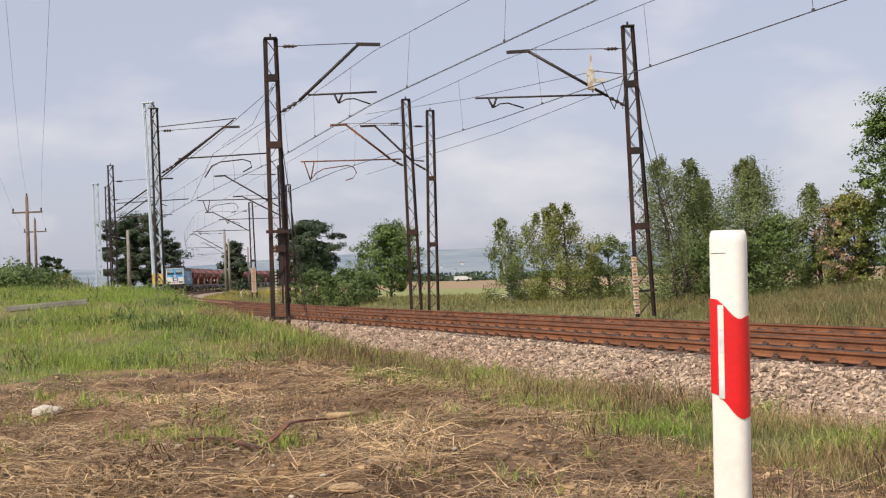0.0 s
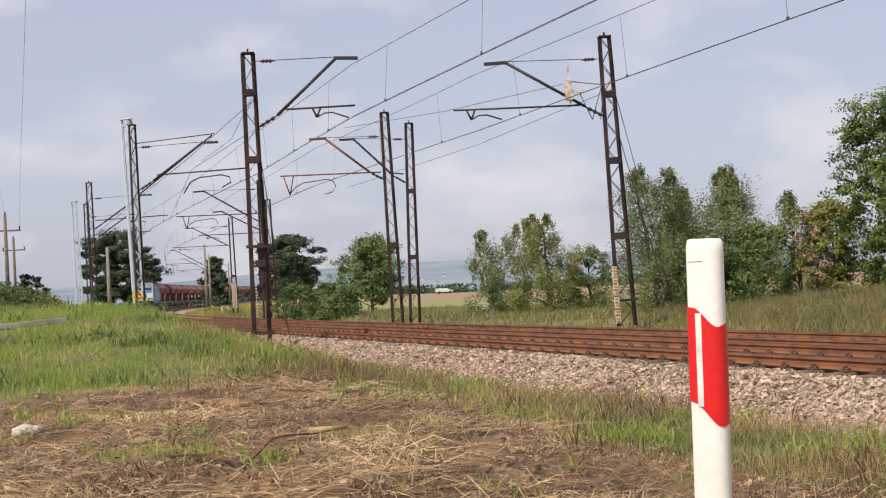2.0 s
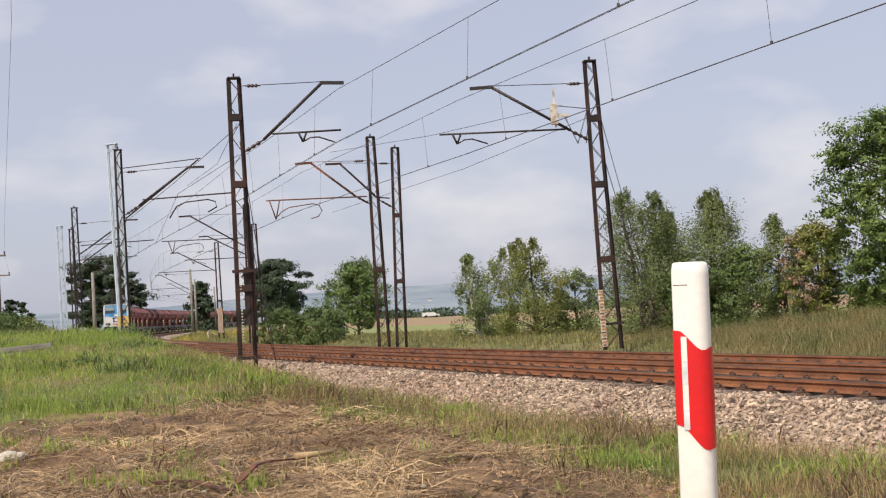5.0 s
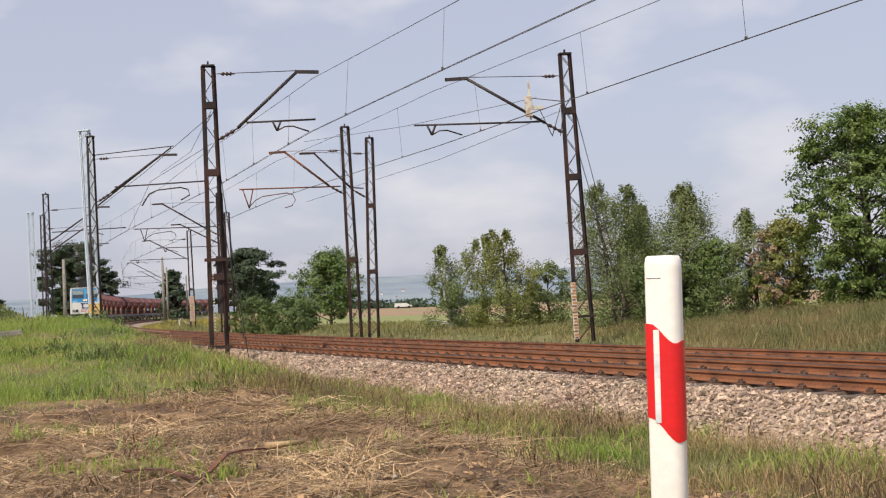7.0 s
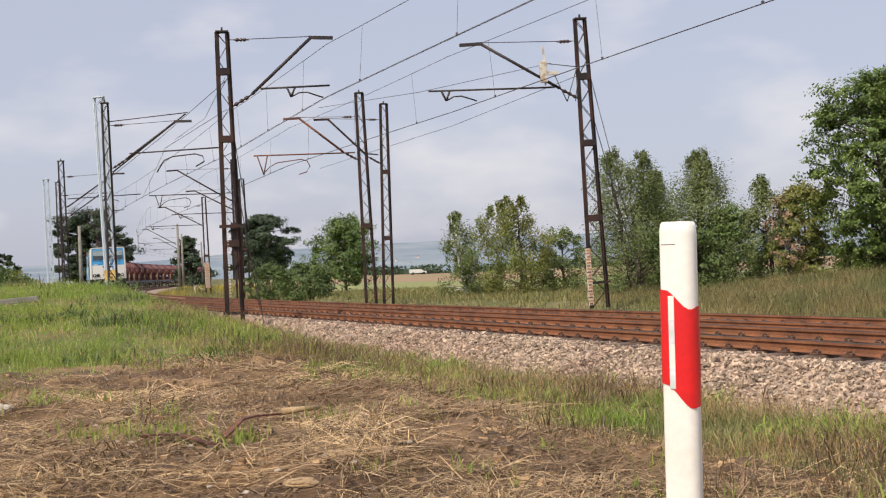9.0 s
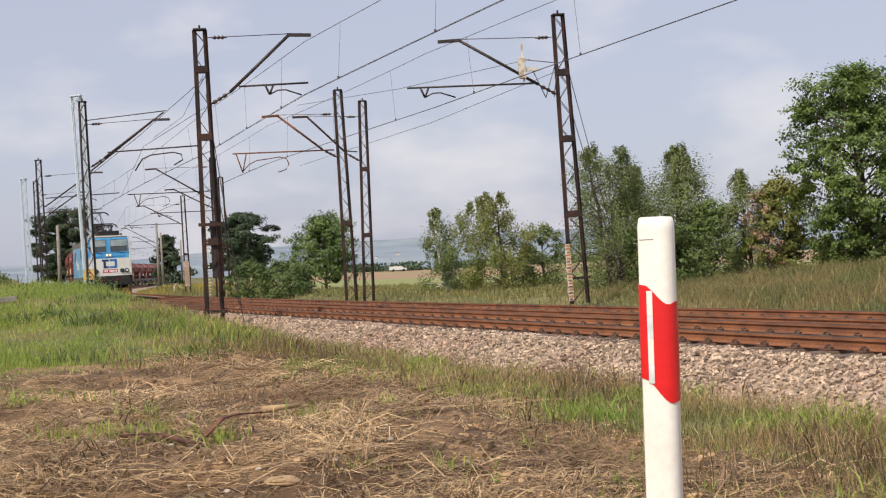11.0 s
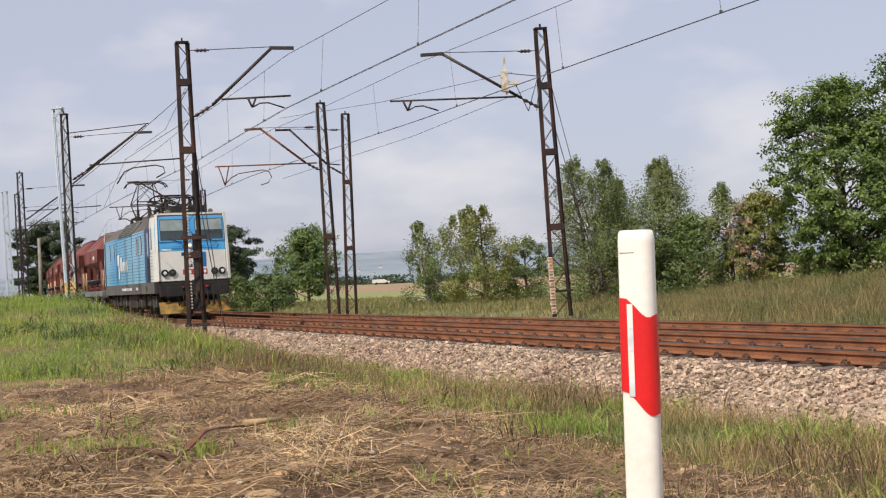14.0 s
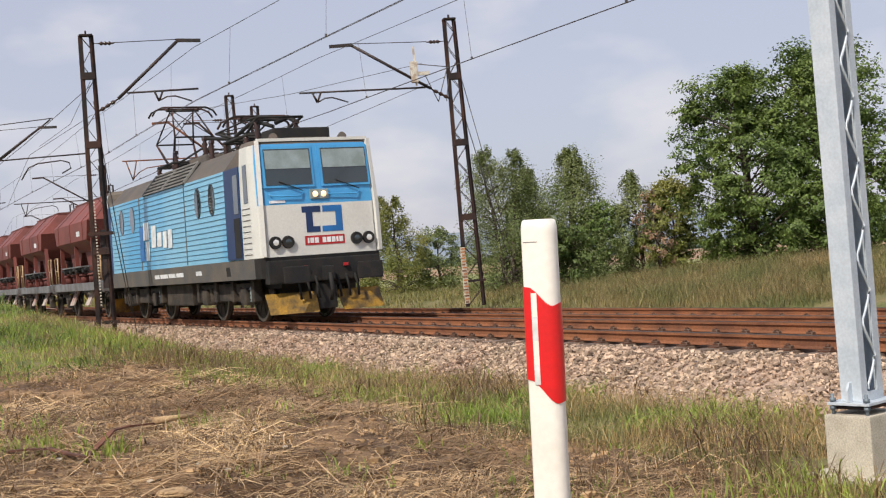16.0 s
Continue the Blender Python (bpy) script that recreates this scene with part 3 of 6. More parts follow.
# ---- new pale mast near the camera, on its concrete footing ----
def near_mast():
    x, y = 4.21, 9.0
    top = -0.17
    ob = empty("new_lattice_mast", "pale blue-grey lattice mast bolted to a concrete footing", "mast", m=pose(x, y, top, 0, -0.9, 32) @ Matrix.Diagonal((0.82, 0.82, 0.82, 1)))
    for sx in (-1, 1):
        bm = bmesh.new()
        prof = [(0.078, -0.106), (0.168, -0.106), (0.168, 0.106), (0.078, 0.106), (0.078, 0.094), (0.156, 0.094), (0.156, -0.094), (0.078, -0.094)]
        add_loft(bm, [[(sx * a, b_, z) for a, b_ in prof] for z in (0.1, 3.0, 6.0, 9.1)])
        part("leg", bm, GALV, ob)
        bm = bmesh.new()
        add_loft(bm, [[(sx * 0.165, a, 0.10), (sx * 0.235, a, 0.10), (sx * 0.235, a, 0.20), (sx * 0.20, a, 0.27), (sx * 0.165, a, 0.27)] for a in (-0.012, 0.012)])
        part("gusset", bm, GALV, ob)
    bm = bmesh.new()
    add_box(bm, (0.12, 0.02, 8.9), (0.03, 0.10, 4.6), bevel=0.006)
    part("inner_channel", bm, GALV_SHADE, ob, "darker grey inner channel")
    for dy in (-0.112,):
        bm = bmesh.new()
        pts = []
        n = 30
        for i in range(n * 6 + 1):
            f = i / (n * 6)
            ph = (i / 6) % 2
            tri = 1 - abs(ph - 1) * 2
            pts.append((0.085 * max(-0.88, min(0.88, tri)), dy, 0.2 + f * 8.6))
        add_tube(bm, pts, 0.013, 6)
        part("lacing_rod", bm, GALV, ob, "bent zigzag lacing rod")
    bm = bmesh.new()
    add_box(bm, (0.48, 0.42, 0.025), (0, 0, 0.085), bevel=0.004)
    add_box(bm, (0.16, 0.02, 0.08), (0, -0.10, 0.14), bevel=0.004)
    part("base_plate", bm, GALV, ob)
    for sx in (-1, 1):
        for sy in (-1, 1):
            bm = bmesh.new()
            add_tube(bm, [(sx * 0.205, sy * 0.17, -0.05), (sx * 0.205, sy * 0.17, 0.17)], 0.016, 8)
            for z in (0.045, 0.118):
                add_tube(bm, [(sx * 0.205, sy * 0.17, z - 0.015), (sx * 0.205, sy * 0.17, z + 0.015)], 0.03, 6)
            part("anchor_bolt", bm, GALV_SHADE, ob)
    bm = bmesh.new()
    add_box(bm, (0.40, 0.34, 0.02), (0, 0, 0.045))
    part("packing_plate", bm, RUST, ob)
    foot = empty("concrete_footing", "pale cast concrete footing under the new mast", "footing", m=pose(x, y, top - 0.02, 0, 0, 32) @ Matrix.Diagonal((0.82, 0.82, 0.82, 1)))
    bm = bmesh.new()
    add_box(bm, (0.54, 0.46, 0.60), (0, 0, -0.29), bevel=0.018)
    part("plinth", bm, CONCRETE, foot)
    bm = bmesh.new()
    add_box(bm, (1.9, 0.8, 0.5), (0.45, 0.0, -0.76), bevel=0.02)
    part("lower_step", bm, CONCRETE, foot)
    bm = bmesh.new()
    add_box(bm, (1.92, 0.03, 0.05), (0.45, -0.41, -0.525), bevel=0.004)
    part("form_board", bm, RUST_BRIGHT, foot, "rusty brown edge strip")


near_mast()


# ---- plants ----
rng = np.random.default_rng(11)
TUFT = []


def leaf_material(name, base, second, translucent=0.3, spread=0.35, scale=0.5):
    return material(name, base, 0.6, 0, second, scale, 9, (0.35, 0.65), speckle=0.12, per_object=spread, translucent=translucent, coords="Position")


GRASS_GREEN = leaf_material("green_grass", (0.25, 0.35, 0.06), (0.34, 0.40, 0.085), 0.4, 0.4)
VERGE = leaf_material("olive_verge_grass", (0.135, 0.155, 0.05), (0.30, 0.22, 0.10), 0.25, 0.5)
GRASS_DRY = leaf_material("dry_grass", (0.50, 0.35, 0.17), (0.36, 0.25, 0.11), 0.25, 0.5)
GRASS_MIX = leaf_material("faded_grass", (0.165, 0.19, 0.055), (0.30, 0.24, 0.10), 0.25, 0.5)
GRASS_RED = leaf_material("rusty_weed_stalks", (0.13, 0.075, 0.045), (0.22, 0.145, 0.075), 0.12, 0.5)
STRAW = leaf_material("bleached_straw", (0.60, 0.43, 0.235), (0.26, 0.16, 0.082), 0.1, 0.6)
LEAF_BIRCH = leaf_material("birch_leaves", (0.165, 0.215, 0.075), (0.215, 0.245, 0.085), 0.3, 0.4)
LEAF_YELLOW = leaf_material("yellowing_leaves", (0.175, 0.215, 0.05), (0.24, 0.235, 0.055), 0.28)
LEAF_DEEP = leaf_material("deep_green_leaves", (0.095, 0.155, 0.036), (0.155, 0.215, 0.048), 0.25, 0.5)
LEAF_BUSH = leaf_material("bush_leaves", (0.12, 0.17, 0.045), (0.085, 0.13, 0.035), 0.25)
NEEDLES = leaf_material("pine_needles", (0.032, 0.058, 0.026), (0.05, 0.075, 0.03), 0.1)
WOODS = leaf_material("far_woods", (0.05, 0.085, 0.05), (0.075, 0.11, 0.06), 0.1)
SEED_RUST = leaf_material("dry_seed_heads", (0.30, 0.17, 0.11), (0.40, 0.27, 0.16), 0.1)
GOLDENROD = leaf_material("yellow_flower_heads", (0.48, 0.38, 0.04), (0.36, 0.30, 0.05), 0.2)
BARK = material("grey_brown_bark", (0.11, 0.085, 0.065), 0.9, 0, (0.07, 0.055, 0.045), 4, 40, bump=0.01)
BIRCH_BARK = material("white_birch_bark", (0.55, 0.53, 0.48), 0.8, 0, (0.10, 0.09, 0.08), 5, 30, (0.55, 0.68), bump=0.004)


def mesh_fast(name, verts, faces_n, loops, mat):
    """A mesh from arrays; faces_n: corners of each face."""
    me = bpy.data.meshes.new(name)
    me.vertices.add(len(verts))
    me.vertices.foreach_set("co", np.ascontiguousarray(verts, np.float32).ravel())
    me.loops.add(len(loops))
    me.loops.foreach_set("vertex_index", np.ascontiguousarray(loops, np.int32))
    me.polygons.add(len(faces_n))
    starts = np.concatenate([[0], np.cumsum(faces_n)[:-1]]).astype(np.int32)
    me.polygons.foreach_set("loop_start", starts)
    me.update(calc_edges=True)
    me.validate()
    me.materials.append(mat)
    return me


def blades(name, roots, height, width, bend, mat, label, category, flat=False):
    """Bent grass blades standing at the roots (n x 3); height, width: arrays."""
    n = len(roots)
    a = rng.uniform(0, math.tau, n)
    side = np.stack([np.cos(a), np.sin(a), np.zeros(n)], 1)
    b = rng.uniform(0, math.tau, n)
    way = np.stack([np.cos(b), np.sin(b), np.zeros(n)], 1)
    lean = (rng.uniform(0.2, 1.0, n) * bend)[:, None]
    up = np.array([0, 0, 1.0])
    h, w = height[:, None], width[:, None] / 2
    if flat:
        mid = roots + way * h * 0.5 + up * (0.008 + height * (0.02 + 0.16 * rng.random(n) ** 2))[:, None]
        tip = roots + way * h + up * (height * rng.uniform(-0.04, 0.14, n))[:, None]
        side = np.stack([-way[:, 1], way[:, 0], rng.uniform(-0.6, 0.6, n)], 1)
    else:
        mid = roots + up * h * 0.55 + way * h * lean * 0.22
        tip = roots + up * h * (1 - 0.25 * lean) + way * h * lean * 0.75
    v = np.stack([roots - side * w, roots + side * w, mid + side * w * 0.75, mid - side * w * 0.75, tip], 1).reshape(-1, 3)
    base = np.arange(n)[:, None] * 5
    loops = np.concatenate([base + np.array([0, 1, 2, 3]), base + np.array([3, 2, 4])], 1).ravel()
    me = mesh_fast(name, v, np.tile([4, 3], n), loops, mat)
    return tagged(new(name, me), label, category, kind="stuff")


def scatter(count, xs, ys, keep, per=7, spread=0.10, near=1.6):
    """Tufts inside a stretch of the plan where keep(x, y, d) gives a chance; roots of the blades."""
    out = []
    tries = 0
    while len(out) < count and tries < count * 12:
        tries += 1
        y = ys[0] + (ys[1] - ys[0]) * rng.random() ** near
        x = xs[0] + (xs[1] - xs[0]) * rng.random()
        if abs(math.degrees(math.atan2(x, y)) - 1) > 31:
            continue
        d = track_d(x, y)
        if rng.random() < keep(x, y, d):
            out.append((x, y, ground_z(x, y) - 0.01))
    o = np.array(out)
    TUFT.clear()
    TUFT.append(np.repeat(rng.uniform(0.35, 1.35, len(o)), per))
    o = np.repeat(o, per, 0)
    o[:, :2] += rng.normal(0, spread, (len(o), 2))
    return o


def patch(x, y, s, k):
    return 0.5 + 0.5 * noise.noise((x * s, y * s, k))


def is_bare(x, y):
    """The bare straw-strewn mound in front."""
    edge = 3.0 - 0.33 * (y - 9) + 1.2 * noise.noise((x * 0.5, y * 0.5, 31))
    far = 19.5 + 0.55 * x + 3.2 * noise.noise((x * 0.35, y * 0.35, 12))
    return smooth((edge - x) / 1.2 + 0.5) * smooth((far - y) / 3 + 0.5)


def lush(x, y, d):
    if d > -3.0:
        return 0.0
    return (1 - is_bare(x, y)) * smooth((-d - 3.2) / 1.5) * smooth((y - 14 + x * 0.3) / 4) * (0.08 + 0.92 * smooth((patch(x, y, 0.5, 3) - 0.25) * 3))


def sized(n, lo, hi):
    """Blade sizes, by tuft and by blade."""
    k = TUFT[0] if TUFT and len(TUFT[0]) == n else 1.0
    return (lo + (hi - lo) * rng.random(n) ** 1.3) * k


def build_grass():
    def add(name, mat, label, category, count, xs, ys, keep, per, spread, near, h, w, bend, flat=False):
        r = scatter(count, xs, ys, keep, per, spread, near)
        height = sized(len(r), *h)
        TUFT.clear()
        blades(name, r, height, sized(len(r), *w), bend, mat, label, category, flat)

    add("green_grass", GRASS_GREEN, "lush green grass on the bank beside the track", "grass", 15000, (-26, 1), (13, 62), lush, 15, 0.15, 1.45, (0.04, 0.17), (0.005, 0.012), 1.7)
    add("dry_grass", GRASS_DRY, "dry yellow grass tufts in the green bank", "grass", 3000, (-26, 1), (12, 60), lambda x, y, d: smooth((patch(x, y, 0.5, 9) - 0.38) * 4) * (d < -3.5) * (1 - is_bare(x, y)) ** 2, 9, 0.12, 1.4, (0.06, 0.24), (0.004, 0.009), 1.5)
    add("bank_weeds", LEAF_BUSH, "darker leafy weeds among the bank's grass", "weeds", 1500, (-24, 0), (14, 55), lambda x, y, d: lush(x, y, d) * smooth((patch(x, y, 0.6, 55) - 0.5) * 8), 14, 0.15, 1.4, (0.06, 0.26), (0.012, 0.030), 1.3)
    add("feathery_weeds", GRASS_GREEN, "soft bright green feathery weeds on the bank", "weeds", 900, (-22, 0), (14, 45), lambda x, y, d: lush(x, y, d) * smooth((patch(x, y, 0.45, 83) - 0.52) * 9), 34, 0.13, 1.4, (0.10, 0.34), (0.004, 0.011), 1.3)
    bare = lambda x, y, d: is_bare(x, y) * (0.06 + 0.94 * smooth((patch(x, y, 1.0, 5) - 0.42) * 4.5))
    add("straw_litter", STRAW, "bleached straw lying on the bare mound", "straw", 8000, (-9, 5), (7.2, 22), bare, 8, 0.17, 1.3, (0.10, 0.55), (0.0035, 0.009), 0.5, True)
    add("brown_litter", GRASS_RED, "brown rotting stalks lying on the bare mound", "straw", 4600, (-9, 5), (7.2, 22), bare, 9, 0.20, 1.3, (0.08, 0.45), (0.004, 0.012), 0.5, True)
    heap = lambda x, y, d: is_bare(x, y) * smooth((patch(x, y, 0.8, 36) - 0.50) * 9)
    add("straw_heaps", STRAW, "tangled heaps of pale dead stalks on the mound", "straw", 230, (-8, 4), (7.4, 21), heap, 34, 0.16, 1.2, (0.25, 0.85), (0.005, 0.012), 0.5, True)
    add("straw_tufts", STRAW, "pale dead grass tufts on the mound", "straw", 260, (-9, 5), (7.5, 22), lambda x, y, d: is_bare(x, y) * smooth((patch(x, y, 0.9, 15) - 0.46) * 4), 14, 0.09, 1.2, (0.06, 0.22), (0.005, 0.011), 2.6)
    add("brown_tufts", GRASS_RED, "brown dead stalks on the mound", "straw", 170, (-9, 5), (7.5, 22), lambda x, y, d: is_bare(x, y) * smooth((patch(x, y, 0.7, 65) - 0.45) * 4), 12, 0.09, 1.2, (0.06, 0.20), (0.006, 0.014), 2.4)
    add("green_tufts", GRASS_GREEN, "small green tufts growing through the straw", "grass", 230, (-9, 5), (7.5, 22), lambda x, y, d: is_bare(x, y) * smooth((patch(x, y, 0.6, 25) - 0.52) * 6), 14, 0.10, 1.2, (0.06, 0.20), (0.008, 0.020), 1.2)

    def ditch(x, y, d):
        if d > -2.3 or d < -9.5 or y > 34 or (3.75 < x < 5.4 and 8.2 < y < 9.7):
            return 0.0
        return (1 - is_bare(x, y)) * smooth((-d - 2.1) / 0.8) * smooth((x + 3.5 + (y - 20) * 0.4) / 2.5 + 0.2)
    box = ((-5, 9.5), (6.4, 33))
    add("faded_grass", GRASS_MIX, "faded green and brown grass in the ditch", "grass", 5200, *box, ditch, 12, 0.12, 1.2, (0.06, 0.24), (0.004, 0.010), 1.6)
    add("tall_dry_grass", GRASS_DRY, "tall dry straw-coloured grass in the ditch", "grass", 3000, *box, lambda x, y, d: ditch(x, y, d) * smooth((patch(x, y, 0.6, 44) - 0.3) * 3), 10, 0.10, 1.2, (0.10, 0.36), (0.003, 0.008), 1.5)
    add("rusty_weeds", GRASS_RED, "rust-brown dead weeds along the stones", "weeds", 1700, *box, lambda x, y, d: ditch(x, y, d) * smooth((patch(x, y, 0.5, 71) - 0.42) * 5), 11, 0.10, 1.2, (0.08, 0.36), (0.006, 0.016), 1.2)
    add("green_weeds", GRASS_GREEN, "fresh green weeds at the foot of the ballast", "weeds", 2400, *box, lambda x, y, d: ditch(x, y, d) * smooth((patch(x, y, 0.55, 91) - 0.47) * 7), 14, 0.12, 1.2, (0.06, 0.26), (0.008, 0.020), 1.5)
    # far side of the line
    add("verge_grass", VERGE, "tall dry grass behind the far track", "grass", 1700, (4, 30), (26, 60), lambda x, y, d: (7.0 < d < 17) * smooth((x - 6) / 6), 12, 0.20, 1.0, (0.20, 0.60), (0.005, 0.012), 1.2)
    add("verge_weeds", VERGE, "green weeds in the tall grass behind the far track", "weeds", 6500, (4, 30), (26, 60), lambda x, y, d: (7.0 < d < 19) * smooth((x - 6) / 6) * smooth((patch(x, y, 0.35, 18) - 0.2) * 4), 16, 0.24, 1.0, (0.15, 0.55), (0.006, 0.016), 1.4)
    add("verge_green", GRASS_MIX, "green and faded grass behind the far track", "grass", 6500, (-22, 16), (30, 90), lambda x, y, d: (6.8 < d < 20), 9, 0.20, 1.2, (0.08, 0.32), (0.016, 0.040), 1.0)
    add("goldenrod", GOLDENROD, "yellow flowering weeds beside the line", "weeds", 260, (-40, 0), (60, 170), lambda x, y, d: 1.0 if (6.5 < d < 14 and y > 110) or (-9 < d < -4 and y > 80) else 0.0, 10, 0.35, 1.0, (0.4, 0.8), (0.03, 0.08), 0.4)
    add("distant_grass", GRASS_MIX, "rough grass along the distant line", "grass", 6000, (-48, -6), (55, 170), lambda x, y, d: 1.0 if (-30 < d < -3.2) or (6.5 < d < 16) else 0.0, 8, 0.3, 1.0, (0.25, 0.6), (0.03, 0.08), 0.8)


build_grass()


def leaves_at(centres, size, squash=1.0, out=None):
    """Small pointed leaves; where a way out is given, their faces turn towards it."""
    n = len(centres)
    if out is None:
        q = rng.normal(size=(n, 3))
    else:
        nrm = out + rng.normal(0, 0.55, (n, 3)) + np.array([0, 0, 0.35])
        q = np.cross(nrm, rng.normal(size=(n, 3)))
    q /= np.linalg.norm(q, axis=1)[:, None] + 1e-9
    p = np.cross(q, rng.normal(size=(n, 3)) if out is None else nrm)
    p /= np.linalg.norm(p, axis=1)[:, None] + 1e-9
    s = (size * rng.uniform(0.6, 1.35, n))[:, None]
    v = np.stack([centres - q * s, centres + p * s * 0.6 * squash, centres + q * s, centres - p * s * 0.6 * squash], 1).reshape(-1, 3)
    return v, np.arange(4 * n)


def tree(kind, x, y, top, width, count, leaf, mat, bark, label, low=0.12, clumps=46, shape="round", seed=1, name="tree", droop=0.0, base=None, trunks=1, sub=0.16):
    """Trunk, limbs, and a crown of leaf clumps with gaps. top: height of its tip over the rails."""
    global rng
    rng = np.random.default_rng(seed)
    z0 = ground_z(x, y) - 0.15 if base is None else base
    H = top - z0
    ob = empty(name, label, kind, "trees and bushes", m=pose(x, y, z0))
    centres, limbs = [], [bmesh.new() for _ in range(trunks)]
    tr = 0.016 * H + 0.02
    heads = []
    for k in range(trunks):
        lean = rng.normal(0, 0.04 if trunks == 1 else 0.16, 2)
        pts = [(lean[0] * H * f + rng.normal(0, 0.012 * H) * (f > 0), lean[1] * H * f + rng.normal(0, 0.012 * H) * (f > 0), H * f * 0.96) for f in (0, 0.2, 0.4, 0.6, 0.8, 1.0)]
        heads.append(pts)
        bm = bmesh.new()
        add_tube(bm, pts, [tr * r for r in (1.2, 0.95, 0.75, 0.5, 0.3, 0.1)], 8)
        part("trunk", bm, bark, ob, smooth=True)
    for i in range(clumps):
        f = low + (1 - low) * ((i + rng.random()) / clumps) ** 0.9
        if shape == "cone":
            rad = width / 2 * (1.02 - f) ** 0.75 * 1.15
        elif shape == "birch":
            rad = width / 2 * (min(1.0, 0.6 + 1.6 * f) if f < 0.28 else (1.02 - f) ** 0.85 * 1.30)
        elif shape == "pine":
            rad = width / 2 * (0.55 + 0.45 * math.sin(math.pi * f * 0.98)) if f > 0.25 else width * 0.2
        else:
            rad = width / 2 * math.sqrt(max(0.03, 1 - (2 * (f - 0.48)) ** 2))
        rad *= 1 + 0.22 * max(-1.8, min(1.6, rng.normal()))
        a = i * 2.39996 + rng.normal(0, 0.5)
        rr = rad * (0.35 + 0.65 * rng.random() ** 0.5)
        h = heads[i % trunks]
        j = min(4, int(f * 5))
        tx_, ty_ = h[j][0], h[j][1]
        c = np.array([tx_ + rr * math.cos(a), ty_ + rr * math.sin(a), H * f - droop * rr])
        centres.append((c, rad))
        sz = max(0.1 * H, H * f - rr * (0.55 if shape != "pine" else 0.1))
        hz = [q[2] for q in h]
        st = (float(np.interp(sz, hz, [q[0] for q in h])), float(np.interp(sz, hz, [q[1] for q in h])), sz)
        add_tube(limbs[i % trunks], [st, ((st[0] + c[0]) / 2, (st[1] + c[1]) / 2, (st[2] + c[2]) / 2 + 0.06 * rr), tuple(c)], [tr * 0.32, tr * 0.2, tr * 0.06], 5, ends=False)
    for bm in limbs:
        part("branchwork", bm, bark, ob, smooth=True)
    # each clump is a set of twigs, each twig a tight spray of leaves
    twigs = 13 if shape != "pine" else 9
    per = max(4, int(count * 1.25) // (clumps * twigs))
    pts, outs = [], []
    for c, rad in centres:
        s = max(0.10 * width, sub * width * (0.6 + 0.8 * rng.random()))
        if shape == "birch":
            s = min(s, rad * 0.75 + 0.08)
        flat = 0.35 if shape == "pine" else (0.8 if shape != "birch" else 1.1)
        ways = rng.normal(size=(twigs, 3))
        ways /= np.linalg.norm(ways, axis=1)[:, None]
        for w in ways:
            reach = s * (0.45 + 0.75 * rng.random())
            tip = c + w * reach * np.array([1, 1, flat])
            spread = s * (0.20 + 0.16 * rng.random())
            g = np.clip(rng.normal(0, 1, (per, 3)), -1.7, 1.7) * spread * np.array([1, 1, 0.55 if shape != "birch" else 1.5])
            if shape == "birch":
                g[:, 2] -= spread * 0.8
                g[:, :2] *= 0.75
            pts.append(tip + g)
            rel = tip - np.array([0, 0, H * 0.45])
            o = w * 0.8 + rel / (np.linalg.norm(rel) + 1e-6) * 0.6
            outs.append(np.repeat(o[None], per, 0))
    pts, outs = np.concatenate(pts), np.concatenate(outs)
    pts[:, 2] = np.maximum(pts[:, 2], 0.12)
    v, l = leaves_at(pts, leaf, 1.0, outs)
    me = mesh_fast("crown", v, np.full(len(pts), 4), l, mat)
    crown = new("crown", me)
    crown.parent = ob
    return ob


